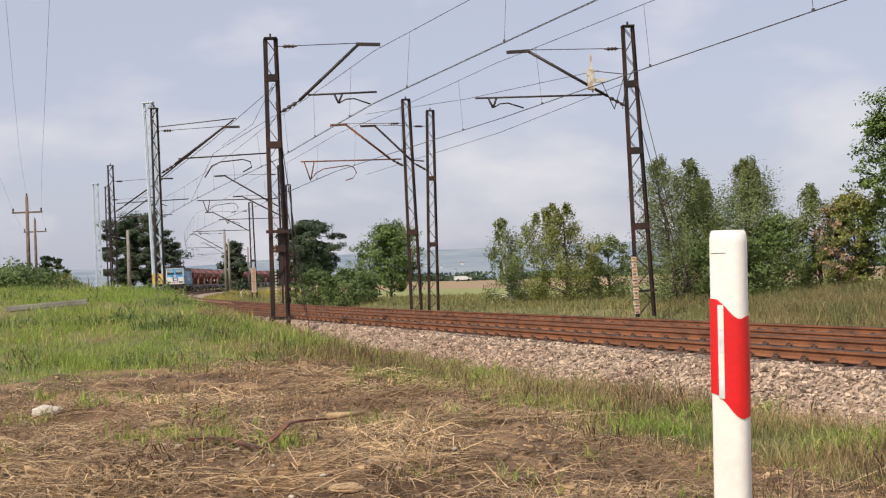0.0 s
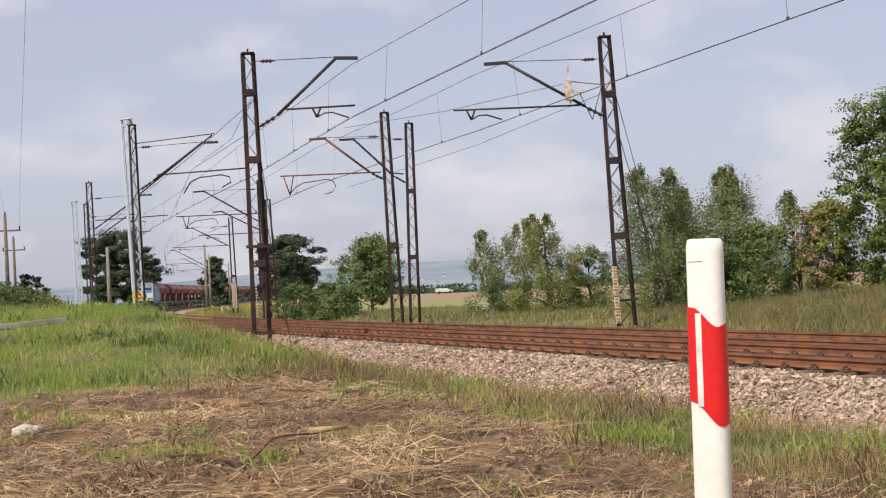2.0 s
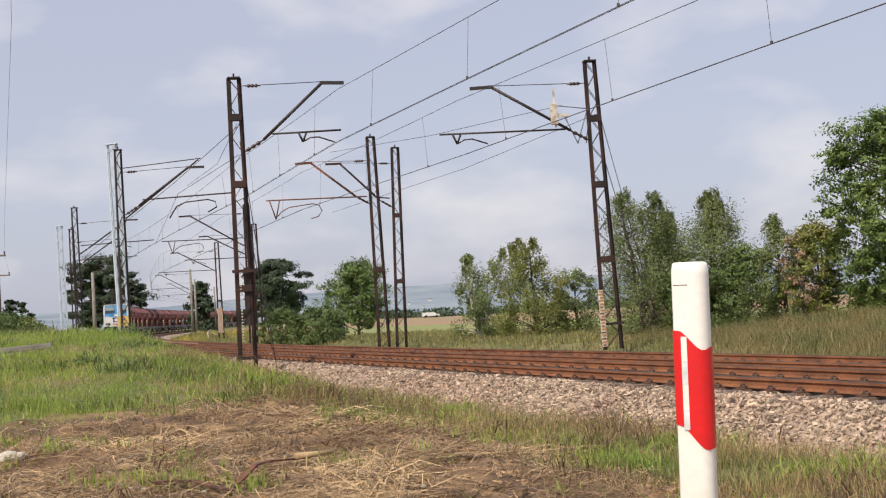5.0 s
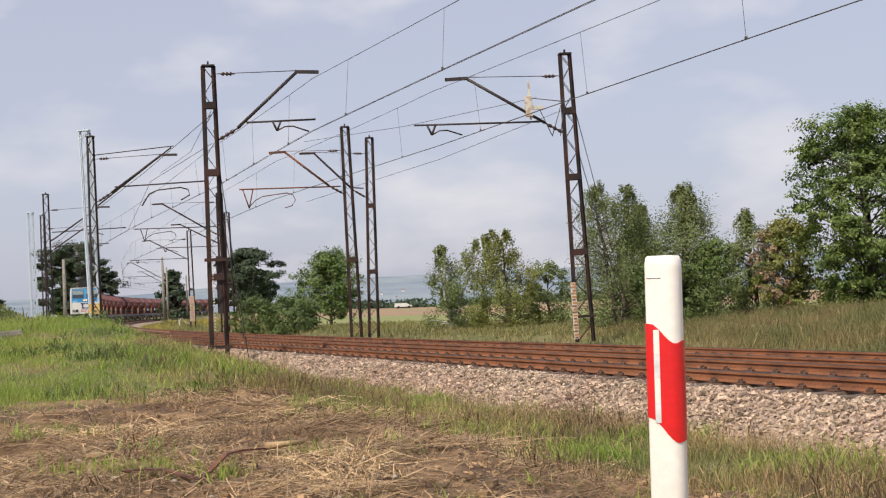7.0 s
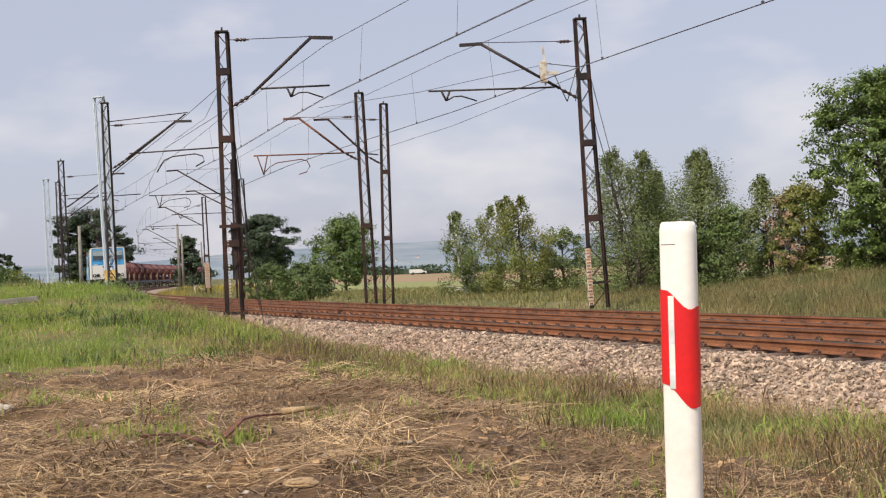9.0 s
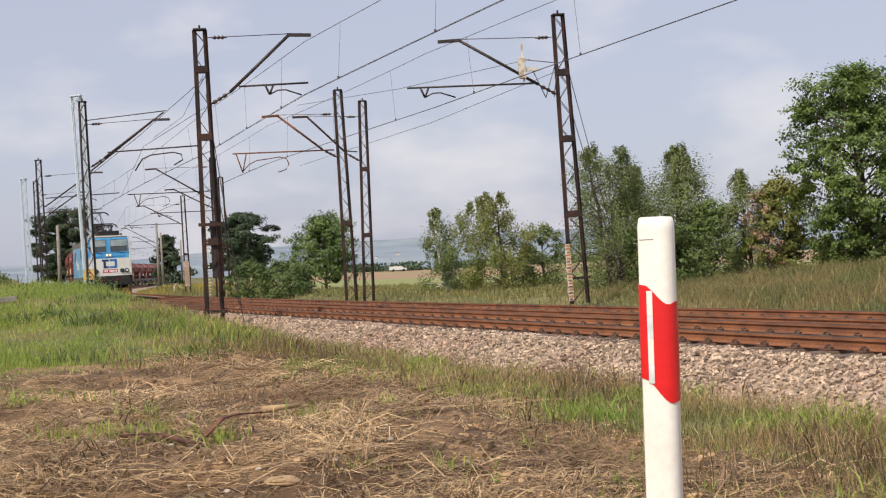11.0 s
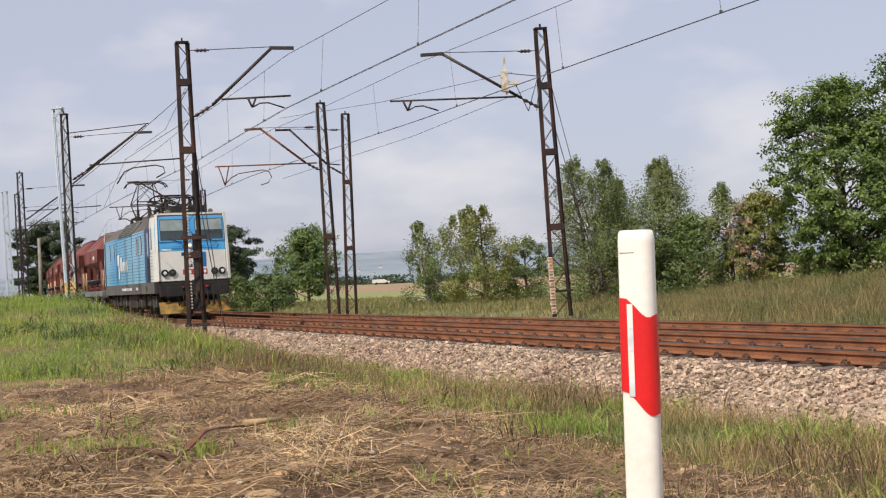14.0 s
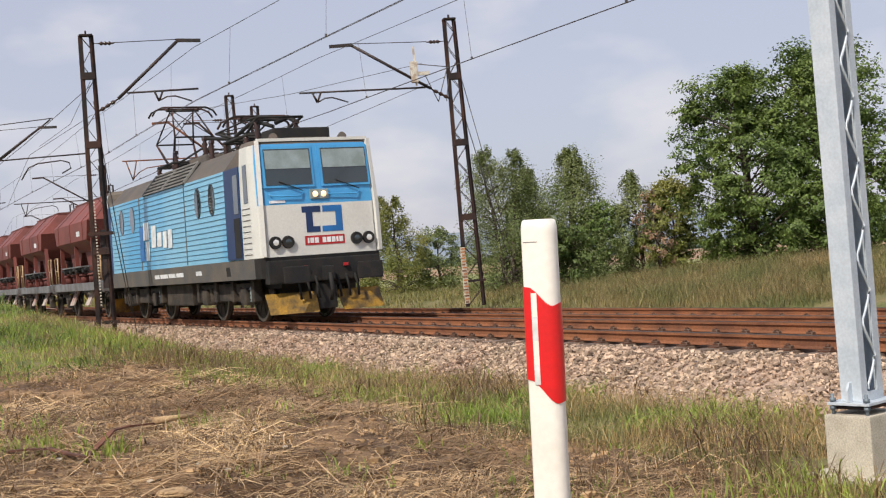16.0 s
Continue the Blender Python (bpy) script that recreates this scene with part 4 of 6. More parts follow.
def build_trees():
    # birches and willows behind the far track
    tree("tree", 3.2, 62, 3.75, 2.7, 11000, 0.045, LEAF_BIRCH, BIRCH_BARK, "slender young birch with a white forked trunk", 0.10, 40, "birch", 3, "birch_tree", 0.25, trunks=3, sub=0.13)
    tree("tree", 5.8, 58, 4.05, 3.3, 16000, 0.045, LEAF_YELLOW, BARK, "young birch with light yellowish green leaves", 0.05, 46, "birch", 4, "birch_tree", 0.2, trunks=2)
    tree("bush", 7.5, 59, 2.5, 2.4, 5000, 0.055, LEAF_BIRCH, BARK, "small willow bush beside the birches", 0.05, 26, "round", 5, "willow_bush")
    tree("tree", 8.7, 48, 5.15, 4.0, 34000, 0.036, LEAF_BIRCH, BARK, "dense young birch behind the leaning mast", 0.03, 64, "birch", 6, "birch_tree", 0.2, trunks=2)
    tree("tree", 10.0, 50, 4.4, 3.4, 22000, 0.036, LEAF_BIRCH, BARK, "feathery young birch in a row", 0.03, 46, "birch", 17, "birch_tree", 0.2)
    tree("tree", 11.4, 48, 4.95, 3.9, 34000, 0.036, LEAF_BIRCH, BARK, "dense young birch with a pointed crown", 0.03, 62, "birch", 7, "birch_tree", 0.2, trunks=2)
    tree("bush", 12.3, 47.5, 2.7, 2.4, 8000, 0.05, LEAF_DEEP, BARK, "low dark bush under the birches", 0.03, 30, "round", 8, "shrub")
    tree("tree", 13.3, 46, 3.8, 2.3, 13000, 0.038, LEAF_BIRCH, BARK, "small birch at the edge of the thicket", 0.05, 34, "birch", 9, "birch_tree")
    tree("bush", 13.5, 44.6, 3.0, 1.5, 1300, 0.045, SEED_RUST, BARK, "shrub with dry rust-coloured seed heads", 0.2, 22, "round", 19, "shrub")
    tree("bush", 14.3, 45, 3.3, 2.6, 12000, 0.05, LEAF_YELLOW, BARK, "bright green shrub in the thicket", 0.03, 36, "round", 10, "shrub")
    tree("tree", 16.2, 42, 6.7, 4.2, 38000, 0.058, LEAF_DEEP, BARK, "tall leafy tree with deep green leaves", 0.03, 84, "round", 11, "broadleaf_tree", sub=0.13, trunks=2)
    tree("tree", 19.2, 41, 7.3, 4.4, 36000, 0.06, LEAF_DEEP, BARK, "tall leafy tree at the end of the thicket", 0.03, 80, "round", 12, "broadleaf_tree", sub=0.13, trunks=2)
    tree("tree", 22.6, 40, 7.0, 4.4, 16000, 0.075, LEAF_DEEP, BARK, "broad leafy tree beyond the thicket", 0.03, 60, "round", 13, "broadleaf_tree", sub=0.14)
    tree("bush", 17.6, 39.5, 2.7, 3.0, 10000, 0.055, LEAF_DEEP, BARK, "dark shrub below the tall trees", 0.03, 30, "round", 14, "shrub")
    tree("bush", 10.2, 46.5, 2.0, 2.6, 7500, 0.05, LEAF_BUSH, BARK, "low shrub below the birches", 0.03, 26, "round", 15, "shrub")
    # middle distance
    tree("tree", -3.5, 85, 4.4, 3.9, 15000, 0.075, LEAF_DEEP, BARK, "round leafy tree standing alone by the meadow", 0.2, 52, "round", 21, "broadleaf_tree")
    tree("bush", -5.2, 74, 1.6, 3.2, 7500, 0.065, LEAF_BUSH, BARK, "low green bush beside the far track", 0.03, 30, "round", 22, "shrub")
    tree("bush", -7.6, 76, 1.6, 2.6, 5500, 0.065, LEAF_BUSH, BARK, "low green bush beside the far track", 0.03, 24, "round", 23, "shrub")
    tree("tree", -15.2, 150, 8.0, 5.6, 26000, 0.11, NEEDLES, BARK, "dark spreading pine tree", 0.25, 42, "pine", 24, "pine_tree", 0.1, sub=0.17)
    tree("tree", -17.8, 158, 7.4, 4.4, 17000, 0.11, NEEDLES, BARK, "dark pine tree in a pair", 0.25, 32, "pine", 25, "pine_tree", 0.1, sub=0.17)
    tree("tree", -51.0, 226, 13.6, 9.0, 34000, 0.16, NEEDLES, BARK, "large dark pine tree behind the masts", 0.12, 48, "pine", 26, "pine_tree", 0.1, sub=0.16)
    tree("tree", -57.0, 232, 12.8, 8.0, 30000, 0.16, NEEDLES, BARK, "large dark pine tree in a group", 0.12, 44, "pine", 27, "pine_tree", 0.1, sub=0.16)
    tree("tree", -47.6, 222, 9.0, 5.0, 4000, 0.28, NEEDLES, BARK, "smaller pine at the edge of the group", 0.08, 30, "pine", 28, "pine_tree", 0.1, sub=0.17)
    tree("tree", -40.3, 252, 8.8, 8.0, 6500, 0.26, NEEDLES, BARK, "narrow dark spruce beyond the train", 0.05, 40, "cone", 29, "spruce_tree", 0.2, sub=0.10)
    tree("tree", -62.0, 205, 6.2, 4.6, 3000, 0.25, NEEDLES, BARK, "small round pine on the bank", 0.15, 26, "pine", 30, "pine_tree", sub=0.13)
    tree("bush", -18.9, 55, 2.0, 4.4, 6000, 0.06, LEAF_BUSH, BARK, "broad weedy bush on the grassy bank", 0.03, 28, "round", 31, "shrub")
    tree("bush", -9.0, 40, 1.05, 1.6, 1300, 0.05, LEAF_BUSH, BARK, "low weed bush in the bank's grass", 0.03, 16, "round", 32, "weed_bush")
    tree("bush", -6.2, 24.5, 0.55, 0.8, 1100, 0.04, LEAF_DEEP, BARK, "leafy weed in the green bank", 0.03, 14, "round", 33, "weed_bush")
    tree("bush", -27.0, 84, 2.0, 6.0, 3600, 0.14, LEAF_BUSH, BARK, "overgrown weeds at the foot of the masts", 0.03, 28, "round", 34, "shrub")
    tree("bush", -36.0, 112, 2.4, 7.0, 3600, 0.17, LEAF_BUSH, BARK, "overgrown weeds along the bank", 0.03, 28, "round", 35, "shrub")
    tree("bush", -30.0, 98, 1.9, 5.0, 2600, 0.15, LEAF_YELLOW, BARK, "yellowish weeds along the bank", 0.03, 24, "round", 36, "shrub")
    # woods in the valley
    global rng
    rng = np.random.default_rng(77)
    pts, sizes = [], []
    for i in range(420):
        a = math.radians(rng.uniform(-20, 24))
        r = rng.uniform(376, 400) if i < 170 else (rng.uniform(420, 700) if i < 250 else rng.uniform(800, 2200))
        x, y = r * math.sin(a), r * math.cos(a)
        if x < -40 and r < 700 or noise.noise((x * 0.01, y * 0.01, 2)) < (-0.25 if i < 170 else 0.0):
            continue
        z = ground_z(x, y)
        s = r / 450
        w = rng.uniform(3, 7) * s
        g = np.clip(rng.normal(0, 1, (200, 3)), -1.8, 1.8) * np.array([w, w, w * 0.38]) * 0.6
        g[:, 2] = np.abs(g[:, 2])
        pts.append(np.array([x, y, z]) + g)
        sizes.append(np.full(200, 0.62 * s))
    pts = np.concatenate(pts)
    v, l = leaves_at(pts, np.concatenate(sizes), 1.3)
    me = mesh_fast("far_woods", v, np.full(len(pts), 4), l, WOODS)
    tagged(new("far_woods", me), "scattered woods and hedges in the valley", "woods", kind="stuff")


build_trees()


# ---- crushed stone ----
STONE = material("crushed_stone", (0.42, 0.32, 0.235), 0.9, 0, (0.36, 0.25, 0.185), 0.7, 30, speckle=0.2, per_object=0.6, coords="Position")


def build_stones():
    gen = np.random.default_rng(5)
    ico = np.array([(-1, -1, -1), (1, -1, -1), (1, 1, -1), (-1, 1, -1), (-1, -1, 1), (1, -1, 1), (1, 1, 1), (-1, 1, 1)]) * 0.75
    tri = np.array([(0, 2, 1), (0, 3, 2), (4, 5, 6), (4, 6, 7), (0, 1, 5), (0, 5, 4), (1, 2, 6), (1, 6, 5), (2, 3, 7), (2, 7, 6), (3, 0, 4), (3, 4, 7)])
    vs = []
    s0, s1 = along_of(64), along_of(7)
    for i in range(52000):
        s = s0 + (s1 - s0) * gen.random() ** 0.62
        u = gen.random()
        if u < 0.80:
            d = -1.0 - 1.95 * gen.random() ** 0.9
        elif u < 0.9:
            d = gen.uniform(-0.6, 0.6)
        elif u < 0.96:
            d = gen.uniform(0.9, 3.1)
        else:
            d = gen.uniform(4.9, 6.6)
        p = on_line(s, d)
        if d < -2.5 and noise.noise((p.x * 0.9, p.y * 0.9, 6)) > 0.15:
            continue
        bed = -0.205 + (FAR_DROP * smooth((d - 1) / 2)) if -1.75 < d < 5.75 else (-0.205 + (d + 1.75) * 0.5 if d < 0 else -0.205 + FAR_DROP - (d - 5.75) * 0.5)
        size = gen.uniform(0.013, 0.029) * (1.0 if gen.random() < 0.92 else 1.5)
        m = ico * size * gen.uniform(0.3, 1.5, (8, 1)) * np.array([gen.uniform(0.8, 1.5), gen.uniform(0.7, 1.1), gen.uniform(0.55, 0.95)])
        a, b = gen.uniform(0, math.tau), gen.uniform(-1.5, 1.5)
        ca, sa, cb, sb = math.cos(a), math.sin(a), math.cos(b), math.sin(b)
        rot = np.array([[ca, -sa, 0], [sa, ca, 0], [0, 0, 1]]) @ np.array([[1, 0, 0], [0, cb, -sb], [0, sb, cb]])
        vs.append(m @ rot.T + np.array([p.x, p.y, bed + track_z(p.y) + gen.uniform(-0.006, 0.034) + 0.035 * noise.noise((p.x * 1.1, p.y * 1.1, 17))]))
    n = len(vs)
    v = np.concatenate(vs)
    loops = (np.arange(n)[:, None, None] * 8 + tri[None]).ravel()
    me = mesh_fast("crushed_stone", v, np.full(n * 12, 3), loops, STONE)
    me.polygons.foreach_set("use_smooth", [False] * len(me.polygons))
    tagged(new("crushed_stone", me), "pale pinkish crushed stone of the track bed", "gravel", kind="stuff")


build_stones()


def build_clods():
    """Crumbs and lumps of dry earth over the bare mound."""
    gen = np.random.default_rng(8)
    cube = np.array([(-1, -1, -1), (1, -1, -1), (1, 1, -1), (-1, 1, -1), (-1, -1, 1), (1, -1, 1), (1, 1, 1), (-1, 1, 1)]) * 0.75
    tri = np.array([(0, 2, 1), (0, 3, 2), (4, 5, 6), (4, 6, 7), (0, 1, 5), (0, 5, 4), (1, 2, 6), (1, 6, 5), (2, 3, 7), (2, 7, 6), (3, 0, 4), (3, 4, 7)])
    vs = []
    for i in range(26000):
        y = 7.0 + 15 * gen.random() ** 1.3
        x = gen.uniform(-9, 5)
        if gen.random() > is_bare(x, y) * (0.15 + 0.85 * smooth((0.62 - patch(x, y, 1.0, 5)) * 4)):
            continue
        size = gen.uniform(0.006, 0.022) * (1.0 if gen.random() < 0.95 else 2.4)
        m = cube * size * gen.uniform(0.45, 1.35, (8, 1)) * np.array([gen.uniform(0.8, 1.5), gen.uniform(0.8, 1.2), gen.uniform(0.5, 0.9)])
        a = gen.uniform(0, math.tau)
        ca, sa = math.cos(a), math.sin(a)
        vs.append(m @ np.array([[ca, sa, 0], [-sa, ca, 0], [0, 0, 1]]) + np.array([x, y, ground_z(x, y) + size * 0.3]))
    n = len(vs)
    loops = (np.arange(n)[:, None, None] * 8 + tri[None]).ravel()
    me = mesh_fast("soil_crumbs", np.concatenate(vs), np.full(n * 12, 3), loops, CRUMB)
    me.polygons.foreach_set("use_smooth", [False] * len(me.polygons))
    tagged(new("soil_crumbs", me), "crumbs of dry sandy soil on the mound", "soil", kind="stuff")


CRUMB = material("soil_crumb", (0.42, 0.275, 0.145), 0.95, 0, (0.20, 0.13, 0.075), 1.5, 30, speckle=0.2, per_object=0.5, coords="Position")
build_clods()


# ---- roadside marker post ----
def marker_post():
    ob = empty("delineator_post", "white plastic roadside post with a slanting red band", "marker post", m=pose(0.848, 4.0, -0.05, 0, 1.3, -12))
    hw, top = 0.0565, 1.302
    # section: a flat face, then a rounded nose, then the back
    flat = [(-hw + 0.003, -0.028), (-0.035, -0.037), (-0.016, -0.045), (0.000, -0.0515)]
    nose = [(0.012, -0.0555), (0.024, -0.0565), (0.035, -0.0535), (0.045, -0.0460), (0.0525, -0.0340), (hw, -0.018), (hw, 0.0)]
    back = [(hw - 0.004, 0.030), (0.028, 0.052), (-0.028, 0.052), (-hw + 0.004, 0.030), (-hw, 0.0), (-hw, -0.022)]
    sec = flat + nose + back

    def loop(z, k=1.0, cut=0.0):
        return [(x * k, y * k, z - (cut * smooth((x + 0.01) / 0.05) if y < -0.03 else 0.0)) for x, y in sec]
    bm = bmesh.new()
    add_loft(bm, [loop(0.0), loop(0.6), loop(top - 0.032, 1.0, 0.010), loop(top - 0.022, 0.985, 0.010), loop(top - 0.006, 0.93, 0.012), loop(top - 0.001, 0.86, 0.010), loop(top, 0.74)])
    part("post_body", bm, POST_WHITE, ob, smooth=True).data.set_sharp_from_angle(angle=radians(34))
    # the red band wraps the flat face and the nose; its edges fall towards the nose
    run = [(-hw, 0.0), (-hw, -0.022)] + flat + nose + [(hw - 0.004, 0.030)]
    bm = bmesh.new()
    rows = []
    for k in range(5):
        row = []
        for x, y in run:
            drop = smooth((x + 0.045) / 0.075) * 0.062 - 0.010 * smooth((x - 0.03) / 0.026)
            low = smooth((x + 0.05) / 0.085) * 0.076 - 0.006 * smooth((x - 0.035) / 0.02)
            hi, lo = 1.094 - drop, 0.806 - low
            n = Vector((x, y - 0.004, 0)).normalized() * 0.0016
            row.append(bm.verts.new((x + n.x, y + n.y, lo + (hi - lo) * k / 4)))
        rows.append(row)
    for p, q in zip(rows, rows[1:]):
        for i in range(len(run) - 1):
            bm.faces.new((p[i], p[i + 1], q[i + 1], q[i]))
    bmesh.ops.recalc_face_normals(bm, faces=bm.faces[:])
    bmesh.ops.solidify(bm, geom=bm.faces[:], thickness=-0.0012)
    part("red_band", bm, POST_RED, ob, "glossy red reflective band", smooth=True).data.set_sharp_from_angle(angle=radians(50))
    turn = Matrix.Rotation(math.atan2(-0.0235, 0.0535), 4, "Z")
    for i, (za, zb) in enumerate(((0.790, 0.852), (0.852, 0.926), (0.926, 1.0), (1.0, 1.074))):
        bm = bmesh.new()
        add_box(bm, (0.019, 0.005, zb - za), (-0.026, -0.0425, (za + zb) / 2), turn, bevel=0.0008)
        part("reflector_strip", bm, POST_WHITE if i % 2 else POST_REFLECTOR, ob, "narrow white reflector strip in the band")
    bm = bmesh.new()
    add_box(bm, (0.046, 0.002, 0.0016), (-0.030, -0.0392, 1.232), turn)
    part("scratch", bm, DARK_STEEL, ob)
    return ob


marker_post()


SPEED = 12.08


def front_along(t):
    """How far along the line the locomotive's front has come at t seconds."""
    return along_of(29.1) - SPEED * (16.0 - t) + float(np.interp(t, (0, 10, 13, 14.5, 15, 16), (0, 0.5, 1.0, 1.0, 0.65, 0)))


def vehicle_rows(back, pivots):
    """Poses of a vehicle whose middle rides that far behind the train's front, on two pivots."""
    rows = []
    for i in range(33):
        t = i * 0.5
        s = front_along(t) - back
        a, b = on_line(s - pivots / 2), on_line(s + pivots / 2)
        mid = (a + b) / 2
        d = b - a
        rows.append((t, pose(mid.x, mid.y, mid.z, 0, -math.degrees(math.asin(d.z / d.length)), math.degrees(math.atan2(d.y, d.x)))))
    return rows


TRAIN = []


# ---- locomotive ----
LOCO_BLUE = material("sky_blue_paint", (0.055, 0.30, 0.62), 0.35, 0, (0.075, 0.36, 0.68), 0.8, 25, speckle=0.05, coat=0.2)
LOCO_SIDE = material("pale_blue_side_paint", (0.085, 0.38, 0.66), 0.4, 0, (0.22, 0.50, 0.70), 0.35, 20, (0.4, 0.62), speckle=0.06, streak=(1, 1, 0.4), coat=0.2)
LOCO_WHITE = material("off_white_paint", (0.66, 0.66, 0.62), 0.4, 0, (0.55, 0.55, 0.51), 1.0, 25, (0.45, 0.75), speckle=0.06, coat=0.2)
LOCO_NAVY = material("navy_paint", (0.012, 0.035, 0.12), 0.4, 0, None, 2, 30, speckle=0.1)
LOGO_BLUE = material("mid_blue_paint", (0.02, 0.16, 0.46), 0.4, 0, None, 2, 30, speckle=0.05)
# darkened side blue: the shade along the ribs is put into their colour
RIB_SHADE_BLUE = material("painted_rib_shade", (0.045, 0.13, 0.22), 0.6, 0, None, 2, 30, speckle=0.1)
LOUVRE = material("pale_grey_louvre", (0.24, 0.235, 0.22), 0.6, 0, (0.17, 0.16, 0.15), 2, 30)
LOCO_GREY = material("dusty_grey_paint", (0.095, 0.092, 0.088), 0.7, 0, (0.14, 0.122, 0.10), 1.5, 25, speckle=0.12)
LOCO_ROOF = material("sooty_roof_paint", (0.085, 0.078, 0.072), 0.75, 0, (0.13, 0.105, 0.085), 1.2, 18, speckle=0.12)
BLACK = material("black_steel", (0.010, 0.010, 0.011), 0.8, 0.0, (0.020, 0.018, 0.016), 3, 30)
UNDER = material("dusty_running_gear", (0.028, 0.024, 0.021), 0.9, 0.05, (0.075, 0.060, 0.046), 2.5, 25)
TYRE = material("worn_wheel_steel", (0.30, 0.28, 0.26), 0.4, 0.8, (0.2, 0.18, 0.16), 4, 40)
YELLOW = material("warning_yellow_paint", (0.30, 0.165, 0.015), 0.6, 0, (0.085, 0.055, 0.02), 3, 25, (0.4, 0.6))
GLASS_DARK = material("tinted_cab_glass", (0.03, 0.045, 0.05), 0.06, 0, (0.025, 0.035, 0.04), 1, 10, speckle=0.02, coat=1.0)
BLIND = material("cab_sun_blind", (0.20, 0.25, 0.245), 0.5, 0, (0.28, 0.34, 0.36), 3, 30, speckle=0.05)
LAMP_WARM = material("lit_headlamp", (0.70, 0.55, 0.42), 0.3, 0, None, 4, 20, speckle=0.02, emit=((1.0, 0.68, 0.40), 1.3))
LAMP_CLEAR = material("headlamp_glass", (0.62, 0.62, 0.60), 0.12, 0.6, None, 10, 50, speckle=0.1, emit=((1.0, 0.95, 0.88), 0.25))
PLATE_RED = material("red_number_plate", (0.42, 0.018, 0.022), 0.5, 0, None, 5, 30, speckle=0.05)
WHITE_MARK = material("white_lettering", (0.80, 0.82, 0.84), 0.5, 0, None, 5, 30, speckle=0.05)
RUBBER = material("black_rubber", (0.012, 0.012, 0.012), 0.9, 0, None, 5, 30)


def plan_loop(length, width, z, corner=0.20):
    """Outline of the body at a height: x forward, corners cut in two."""
    L, W, c = length, width, corner
    xs = [-L + c * 2.2, -7.05, -6.6, -3.9, -1.4, 1.3, 3.3, 5.5, 6.65, L - c * 2.2]
    def half(x):
        return W - 0.80 * max(0.0, z - 3.62) if -6.7 < x < 6.0 else W
    near = [(x, -half(x), z) for x in xs]
    front = [(L - c * 0.75, -W + c * 0.28, z), (L - 0.02, -W + c, z), (L, -W * 0.5, z), (L, 0, z), (L, W * 0.5, z), (L - 0.02, W - c, z), (L - c * 0.75, W - c * 0.28, z)]
    far = [(x, half(x), z) for x in xs[::-1]]
    back = [(-L + c * 0.75, W - c * 0.28, z), (-L + 0.02, W - c, z), (-L, W * 0.5, z), (-L, 0, z), (-L, -W * 0.5, z), (-L + 0.02, -W + c, z), (-L + c * 0.75, -W + c * 0.28, z)]
    return near + front + far + back


def wheel_mesh(radius, spokes):
    bm = bmesh.new()
    for r0, r1, y0, y1, m in ((radius, radius - 0.07, -0.065, 0.065, 1), (0.16, 0.05, -0.10, 0.10, 0)):
        loops = []
        for k in range(28):
            a = k * math.tau / 28
            loops.append([(r * math.cos(a), y, r * math.sin(a)) for r, y in ((r0, y0), (r0, y1), (r1, y1), (r1, y0))])
        rings = [[bm.verts.new(p) for p in lp] for lp in loops]
        for i in range(28):
            p, q = rings[i], rings[(i + 1) % 28]
            for j in range(4):
                bm.faces.new((p[j], p[(j + 1) % 4], q[(j + 1) % 4], q[j])).material_index = m
    bmesh.ops.create_cone(bm, cap_ends=True, segments=28, radius1=radius - 0.06, radius2=radius - 0.06, depth=0.05, matrix=Matrix.Rotation(math.pi / 2, 4, "X"))
    for k in range(spokes):
        a = k * math.tau / spokes
        add_bar(bm, (0.1 * math.cos(a), 0, 0.1 * math.sin(a)), ((radius - 0.06) * math.cos(a), 0, (radius - 0.06) * math.sin(a)), 0.08, 0.07)
    flange = bmesh.ops.create_cone(bm, cap_ends=True, segments=28, radius1=radius + 0.028, radius2=radius + 0.028, depth=0.03, matrix=Matrix.Translation((0, 0.05, 0)) @ Matrix.Rotation(math.pi / 2, 4, "X"))
    bmesh.ops.recalc_face_normals(bm, faces=bm.faces[:])
    return bm


WHEELS = []


def wheel(parent, x, near, radius, data=None):
    if data is None:
        ob = part("wheel", wheel_mesh(radius, 8), [UNDER, TYRE], parent)
    else:
        ob = new("wheel", data)
        ob.parent = parent
    WHEELS.append((ob, x, (-0.77 if near else 0.77), radius, near))
    return ob.data


def panel(name, parent, corners, mat, thick=0.02, label=""):
    """A thin plate through four corners, raised along its normal."""
    bm = bmesh.new()
    c = [Vector(p) for p in corners]
    n = (c[1] - c[0]).cross(c[3] - c[0]).normalized() * thick
    lo, hi = [bm.verts.new(p - n * 0.3) for p in c], [bm.verts.new(p + n) for p in c]
    bm.faces.new(hi)
    bm.faces.new(lo[::-1])
    for i in range(4):
        bm.faces.new((lo[i], lo[(i + 1) % 4], hi[(i + 1) % 4], hi[i]))
    return part(name, bm, mat, parent, label)


LEVELS = [(1.02, 7.72, 1.47), (1.48, 7.80, 1.50), (2.64, 7.78, 1.49), (3.62, 7.69, 1.475), (4.02, 7.63, 1.44), (4.13, 7.55, 1.38)]


def level(z):
    zs = [a[0] for a in LEVELS]
    return float(np.interp(z, zs, [a[1] for a in LEVELS])), float(np.interp(z, zs, [a[2] for a in LEVELS]))


def face_pt(y, z, out=0.0):
    """A point on the front face."""
    return (level(z)[0] + out, y, z)


def side_pt(x, z, out=0.0):
    """A point on the side that faces the camera's side of the line."""
    return (x, -level(z)[1] - out, z)


